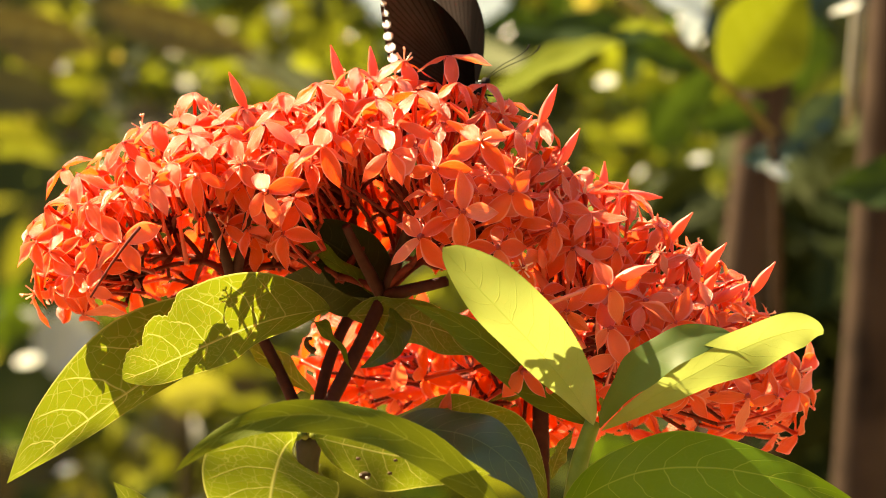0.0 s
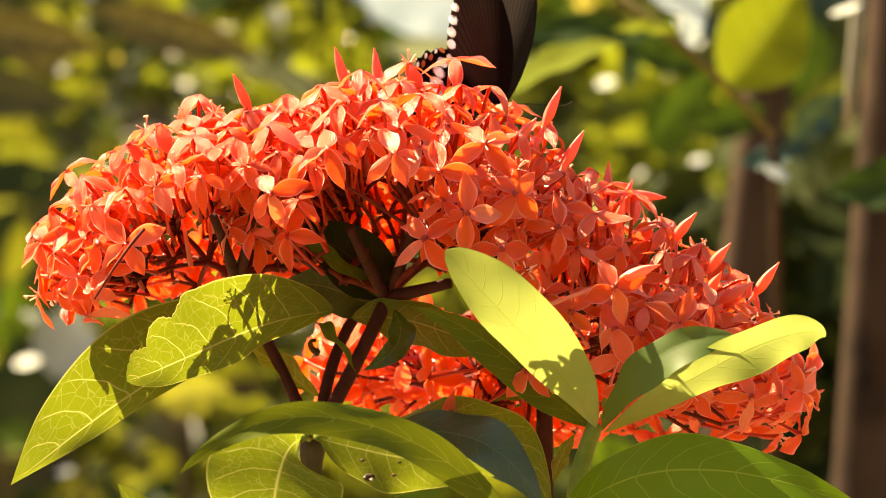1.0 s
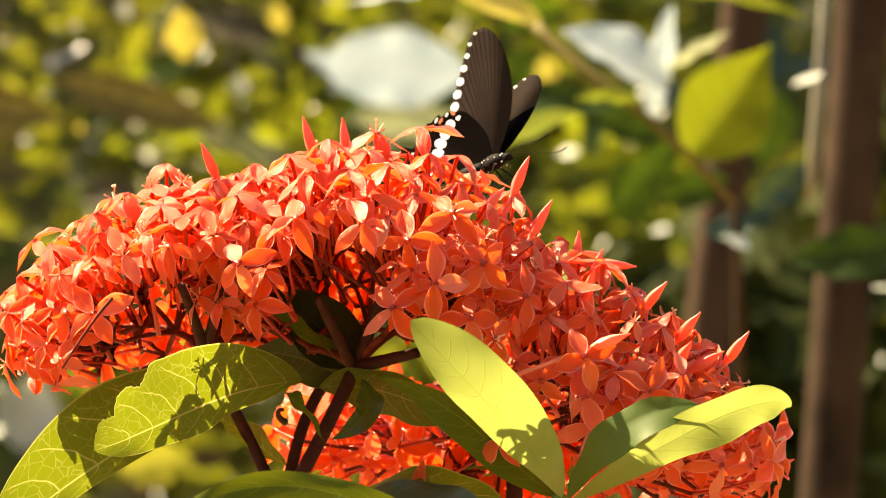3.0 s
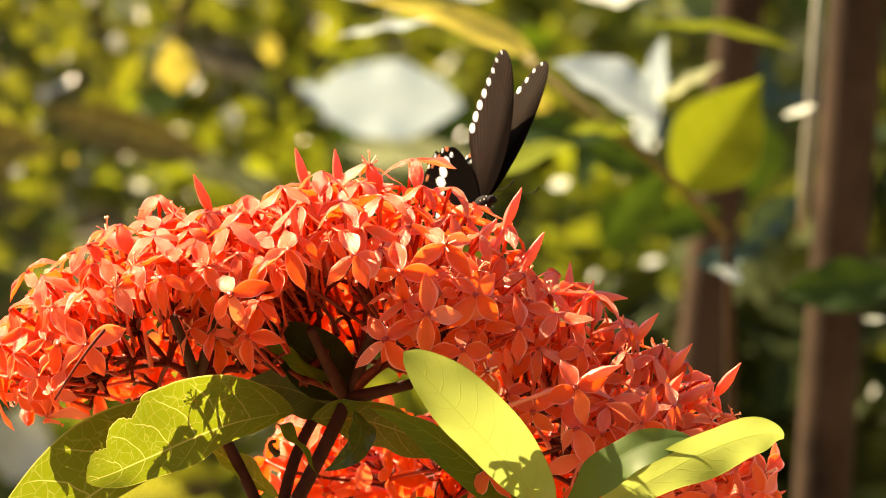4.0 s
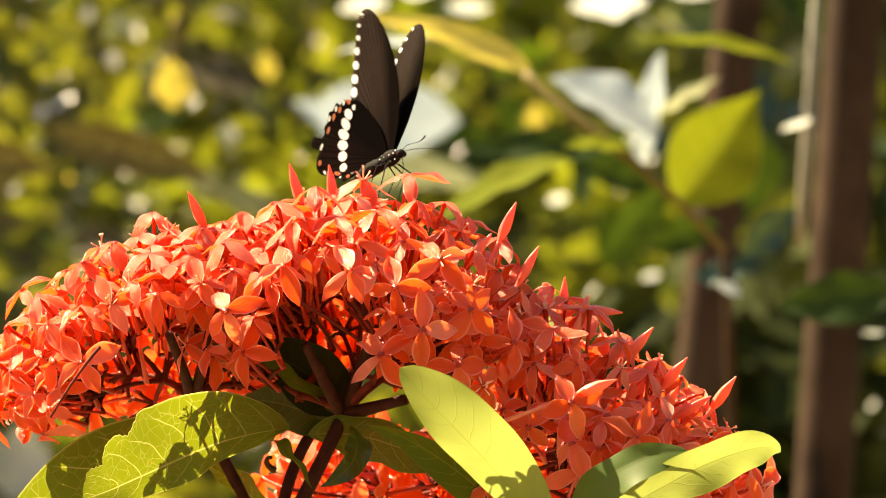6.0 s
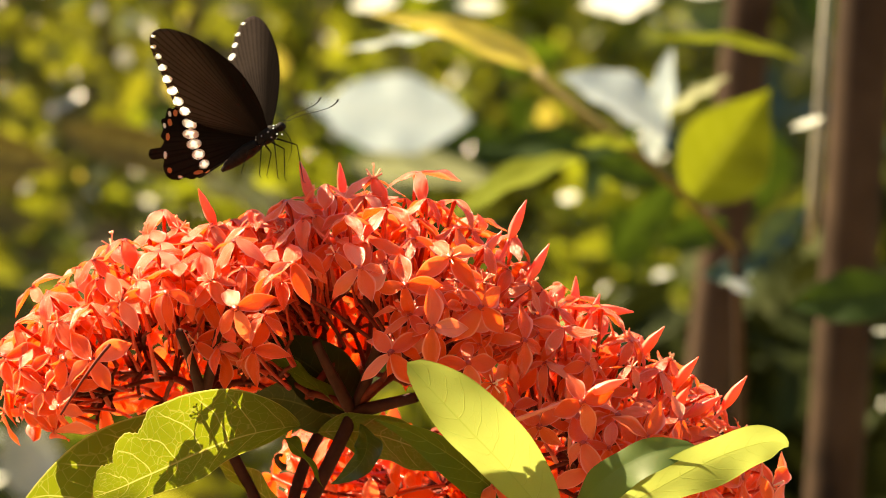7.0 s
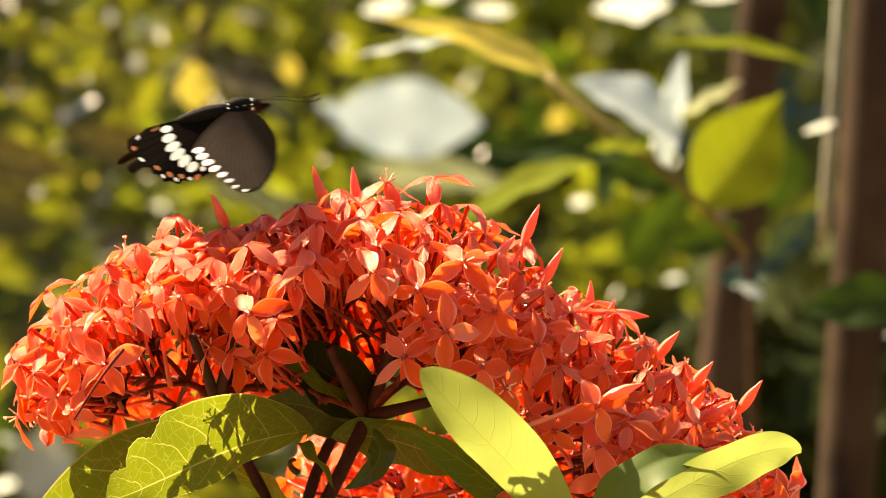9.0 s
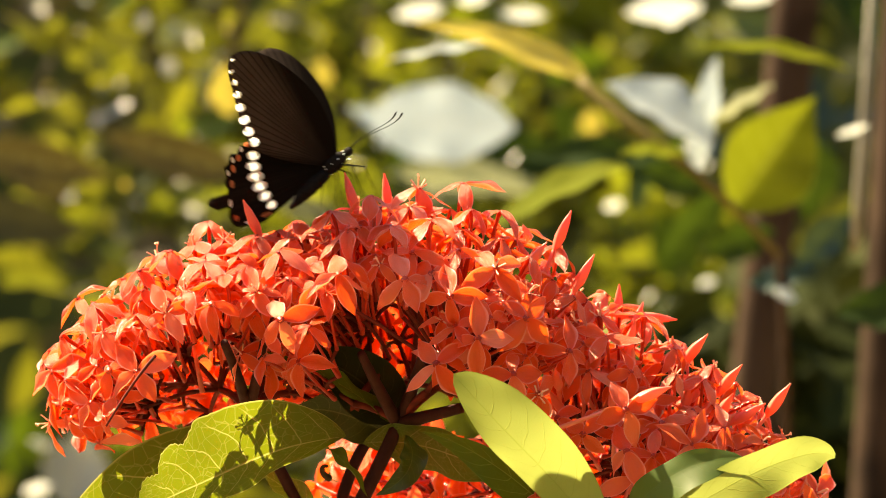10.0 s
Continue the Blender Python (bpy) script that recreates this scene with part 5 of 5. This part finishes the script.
def motions():
    sway(MAIN, [(0, 0, 0), (0.5, -5, -3), (1, 8, 0), (1.5, 0, -4), (2, -1, -5), (2.5, 11, -2), (3, 17, -1), (4.5, 19, -1), (5, 15, -1), (5.5, 13, -2),
                (7, 12, -3), (7.5, 5, -5), (8, 8, -3), (8.5, 12, -3), (9, 14, -3), (9.5, 9, -1), (10, 12, 1)])
    sway(SIDE, [(0, 0, 0), (0.5, -3, -6), (1, 8, -3), (1.5, -5, -5), (2, -4, -7), (2.5, 12, -3), (3, 21, -4), (4.5, 21, -5), (5, 16, -6), (5.5, 14, -6),
                (7, 15, -3), (7.5, 4, -3), (8, 10, -3), (8.5, 17, -6), (9, 20, -3), (9.5, 16, -5), (10, 12, -4)])
    sway(YOUNG, [(0, 0, 0), (0.5, -4, -5), (1, 5, 1), (1.5, -5, -7), (2, -13, -12), (2.5, 3, -2), (3, 10, 2), (4.5, 12, 2), (5, 8, 1), (5.5, 7, 2),
                 (7, 2, -4), (7.5, -8, -10), (8, -8, -8), (8.5, 0, -3), (9, 3, -1), (9.5, -1, -3), (10, 4, 1)])
    # seconds, place in plan units and depth, heading, pitch, roll, opening of the right and left wings, sweep of the forewings, further opening of the hindwings
    rows = [
        (0, 833.7, 166.4, 0.022, -20.9, -2.4, 0.1, 41.4, 28.2, 1, 0), (0.1, 836.9, 171.2, 0.022, -15.8, 1.3, -0.4, 50.1, 43.7, -1, 0), (0.2, 837.6, 167.3, 0.022, -14.3, 3.8, -0.2, 49.8, 38.4, -0.8, 0),
        (0.3, 846.7, 169.2, 0.022, -14.7, 3.5, -0.5, 45.2, 44.5, -0.1, 0), (0.4, 844.8, 166.9, 0.022, -16.7, -1.7, -0.3, 41.3, 37.1, 2.5, 0), (0.5, 850.2, 180, 0.022, -18.8, -9.6, -0.1, 38, 29.2, 4.4, 0),
        (0.6, 859.8, 181, 0.022, -40.1, -26.2, -2.6, 1.6, 15.4, -12.4, 2.2), (0.7, 853.6, 195.4, 0.022, -37.8, -17, -0.6, 37.4, 27.4, 2.4, 0), (0.8, 873.1, 204, 0.022, -37.6, -11.3, -0.8, 28.2, 26.3, 3.7, 0),
        (0.9, 869.6, 194.6, 0.022, -39.8, -29.4, -2.4, 1.8, 15.7, -9.1, 1.4), (1, 882.7, 195.4, 0.022, -39.8, -31, -0.9, 12.8, 9.3, -0.1, -3.3), (1.1, 891, 199.3, 0.022, -45, -16.4, -1.6, 8.4, 28.5, -2.8, 0),
        (1.2, 861, 132.3, 0.022, -47, -10.1, -6.6, 1, 28.6, -17.3, 12.9), (1.3, 851.7, 118.3, 0.022, -11.4, -25.2, -1.8, 47.3, 37.2, -9.9, 9.2), (1.4, 855.6, 135.8, 0.022, -28.5, -13.6, -2, 34.8, 44.1, -2.4, -20.2),
        (1.5, 867.4, 138.6, 0.022, -49.9, -11.7, -5.1, 1.4, 26.5, -16.4, 7.2), (1.6, 876.1, 141.7, 0.022, -54.5, -15.8, -5.4, 1.3, 15.6, -12.8, 8.8), (1.7, 879.5, 139.8, 0.022, -53.3, -15.8, -2.9, 1.8, 19.3, -11, 8.2),
        (1.8, 877.3, 138.3, 0.022, -50.5, -16.7, -4.1, 1.6, 20.4, -15.4, 8.5), (1.9, 879.2, 134.8, 0.022, -51.9, -16.3, -4.5, 1.5, 20.2, -17.1, 7.2), (2, 877.2, 132.6, 0.022, -51, -19.5, -9.5, 0.6, 23.1, -24.7, 12.4),
        (2.1, 872.7, 124, 0.022, -55.5, -15.8, -3.4, 1.8, 24.7, -26.9, 20.2), (2.2, 876, 128.8, 0.022, -55.2, -19.4, -8.2, 0.7, 20.6, -26.6, 20), (2.3, 894.7, 128.9, 0.022, -54.3, -22.9, -8, 0.8, 18.9, -21.9, 14.7),
        (2.4, 894.9, 137.5, 0.022, -17.2, -28.6, -8.9, 52.6, 36, -11.3, 8.6), (2.5, 923.2, 151.6, 0.022, -26, -22.8, -14.3, 40.5, 32.8, -5.2, -36.5), (2.6, 927.8, 151, 0.022, -16.9, -33.3, -11.1, 39.7, 31.3, -5, 19.1),
        (2.7, 940.1, 160.5, 0.022, -31.4, -30, -20.8, 39.1, 33.1, -7.2, -35.4), (2.8, 944, 166, 0.022, -56.4, -27.3, -21.5, 1.4, 14.9, -12.6, 9.2), (2.9, 944.5, 163.3, 0.022, -54.3, -20.2, -24.6, 1.4, 19.2, -21.9, 17.8),
        (3, 938.8, 162.5, 0.022, -53.8, -19.8, -25.8, 1.5, 20.2, -13.3, 0), (3.2, 937.2, 150.8, 0.022, -61.7, -14.9, -25.2, 1.5, 17.5, -19.2, 14), (3.75, 940, 165, 0.022, -64, -20, -18, 6, 14, -2, 6),
        (4.3, 928.1, 190.1, 0.022, -70, -30.6, -12.2, -1, -1.1, 30.6, 1.8), (4.4, 929.2, 179.6, 0.022, -73.1, -19.9, -34.3, 0.4, 4.2, -1.6, 10), (4.5, 924.5, 163.9, 0.022, -65.1, -26.6, -27.3, 0.2, 0.7, -11, 8.4),
        (4.6, 909.7, 121.2, 0.022, -58.1, -14.3, -23.4, 1.5, 15.1, -13.1, 4.3), (4.7, 908.1, 125.8, 0.022, -57.8, -17.5, -24.1, 1.5, 10.1, -9.8, -0.5), (4.8, 910, 128.7, 0.022, -49.7, -19.4, -21.2, 1.9, 12.1, -6.7, -1),
        (4.9, 897.3, 132.1, 0.022, -61.3, -17.3, -27.2, 1.1, 5.7, -6.7, 0.2), (5, 864.2, 88.4, 0.0188, -58.7, -11.8, -2.6, 12.7, 45.2, -12.1, 0.6), (5.1, 827.2, 68.3, 0.0156, -39.3, -9.2, -20.4, 0.8, 1.7, 3.6, 7.4),
        (5.2, 776.9, 24, 0.0124, -45.9, -16.6, -20.3, 1.4, 11.8, -10.5, 19.1), (5.3, 793.1, 9.6, 0.0092, -23.1, -17.9, -10.9, 49.6, 41, -12.3, 6.5), (5.4, 793.7, 6.3, 0.006, -8.1, -36.2, -7.8, 57.6, 39.9, -14.4, 22.8),
        (5.5, 792.1, 25, 0.0053, -55.6, -4.2, -4.7, 8.5, 32, -20.1, 1.1), (5.6, 786.5, 70.2, 0.0046, -65.6, -20, 0.6, 10.3, 8.9, -13.6, -8.5), (5.7, 778.7, 72.7, 0.0039, -67.4, -31.8, -20.1, -2, -0.7, -24.4, 5.1),
        (6.05, 774, 66, 0.014, -60, -22, -10, 14, 14, -8, 2), (6.3, 735, 20, 0.008, -50, -8, -5, 62, 58, -4, 0), (6.5, 640, -40, 0.002, -45, -20, -4, 20, 22, -8, 0),
        (6.65, 540, -80, -0.002, -42, -30, -4, 60, 56, -10, -2), (6.8, 444.9, -94.2, -0.004, -39.3, -38.6, -12, 99.6, 78.5, -15.6, -6.5), (6.9, 508.9, 20.1, -0.004, -40.4, -28.4, -5.1, 57.6, 52.2, -1, -19.6),
        (7, 537.7, 32.3, -0.004, -33.3, -13, -1.1, 39.1, 20.4, -11.1, -10.9), (7.1, 530.4, 29, -0.004, -22.5, -17.5, -1.2, 31.7, 30, -11.2, -3.1), (7.2, 511.2, 46, -0.004, -23.1, -7.2, 0.5, 30, 19.2, -12, -6.5),
        (7.3, 510.4, 48.1, -0.004, -21.7, -8.8, 0.7, 31.8, 25.6, -11.1, -4.7), (7.5, 509.1, 44.6, -0.004, -26.4, -5.7, 1.3, 31.4, 27, -7.8, -8), (7.7, 493.2, 46.3, -0.004, -27.3, -6.1, 1.8, 37.8, 22.7, -11.2, -20.2),
        (7.9, 448.9, 63.7, -0.004, -30.6, -10.8, 2.3, 37.1, 27.2, -12.9, -12), (8, 446.4, 60.7, -0.004, -33.2, -16, 3.5, 40.9, 23.9, -11.7, -5.4), (8.1, 443.8, 70.7, -0.004, -29.6, -14.9, 2.8, 30.2, 19.2, -2.5, -6.5),
        (8.2, 447.2, 70, -0.004, -32.1, -15, 3.7, 42.5, 23.8, -10.8, -8.2), (8.3, 443.8, 73.1, -0.004, -27.7, -14.5, 3.2, 36.4, 22.2, -9.7, -2.5), (8.4, 454.2, 70.6, -0.004, -17.2, -13.4, -0.7, 18.5, 28.1, 4.3, -12.1),
        (8.5, 429.8, 74.4, -0.004, -3.2, -9.7, -1, 23.3, 11.6, -5.8, 8.3), (8.6, 420.4, 84.8, -0.004, -20.6, -11.1, 2.2, 27.9, 11.4, -2.1, -10.4), (8.7, 392.9, 105.3, -0.004, -19.3, -5.8, 2.6, 1.3, 1.2, -13.2, -0.2),
        (8.8, 388.1, 88.3, -0.004, -26.9, 3, 1, 45.5, 48, -3.2, -25.3), (8.9, 388.5, -12.5, -0.004, -2, 1.3, -0.9, 22.7, 9.5, -13.5, 13.5), (8.95, 428, -22, -0.004, 4, -14, 7, 66, 46, -11, 24),
        (9, 465, -31, -0.004, 10.6, -29.6, 15.2, 107.3, 100, -8.4, 34.7), (9.1, 546.7, 55.2, -0.004, -6.4, 8.1, -2.7, 59.2, 41.3, 24.2, -13.2), (9.2, 537.6, 52.4, -0.004, -4.3, -6.1, -1, 20.4, 8.8, -7.1, 6.9),
        (9.3, 533.1, 61.4, -0.004, -10.3, -6.9, 1.7, 35, 20.5, -18.2, 15.6), (9.4, 520.6, 69.6, -0.004, -12.9, -8.9, 3.2, 42.5, 22.4, -24.8, 11), (9.5, 556.3, 121.4, -0.004, -17.5, -13, 1.1, 21.4, 4.4, 3.6, -18.7),
        (9.6, 550.5, 124.3, -0.004, -17, -21.6, 0.9, 21.4, 16.2, 7, 1.4), (9.7, 547.8, 122.3, -0.004, -17, -16.4, 1, 24.8, 14.3, -4.1, -7.5), (9.8, 541.1, 61.5, -0.004, -6.7, -7, 0.9, 37.2, 28.9, -23.6, 25.7),
        (9.9, 541.9, 67, -0.004, -5, -10.3, 0.9, 29, 21, -16.5, 13.7), (10, 577.9, 66.6, -0.004, -10.5, -0.8, 1.2, 27.8, 18.8, -6.7, -4.1),
    ]
    walk(fly, [(t, Matrix.Translation(spot(u, v, d)) @ pose(0, 0, 0, 0, 0, yaw) @ pose(0, 0, 0, roll, -pitch, 0)) for t, u, v, d, yaw, pitch, roll, *_ in rows])
    for fw, hw, sign in WINGS:
        flap = [(row[0], row[7] if sign < 0 else row[8], row[9], row[10]) for row in rows]
        walk(fw, [(t, Matrix.Rotation(-sign * radians(a), 4, AXIS) @ Matrix.Rotation(radians(s), 4, "Y")) for t, a, s, _ in flap])
        walk(hw, [(t, Matrix.Rotation(-sign * radians(0.92 * a + e), 4, AXIS)) for t, a, _, e in flap])


motions()
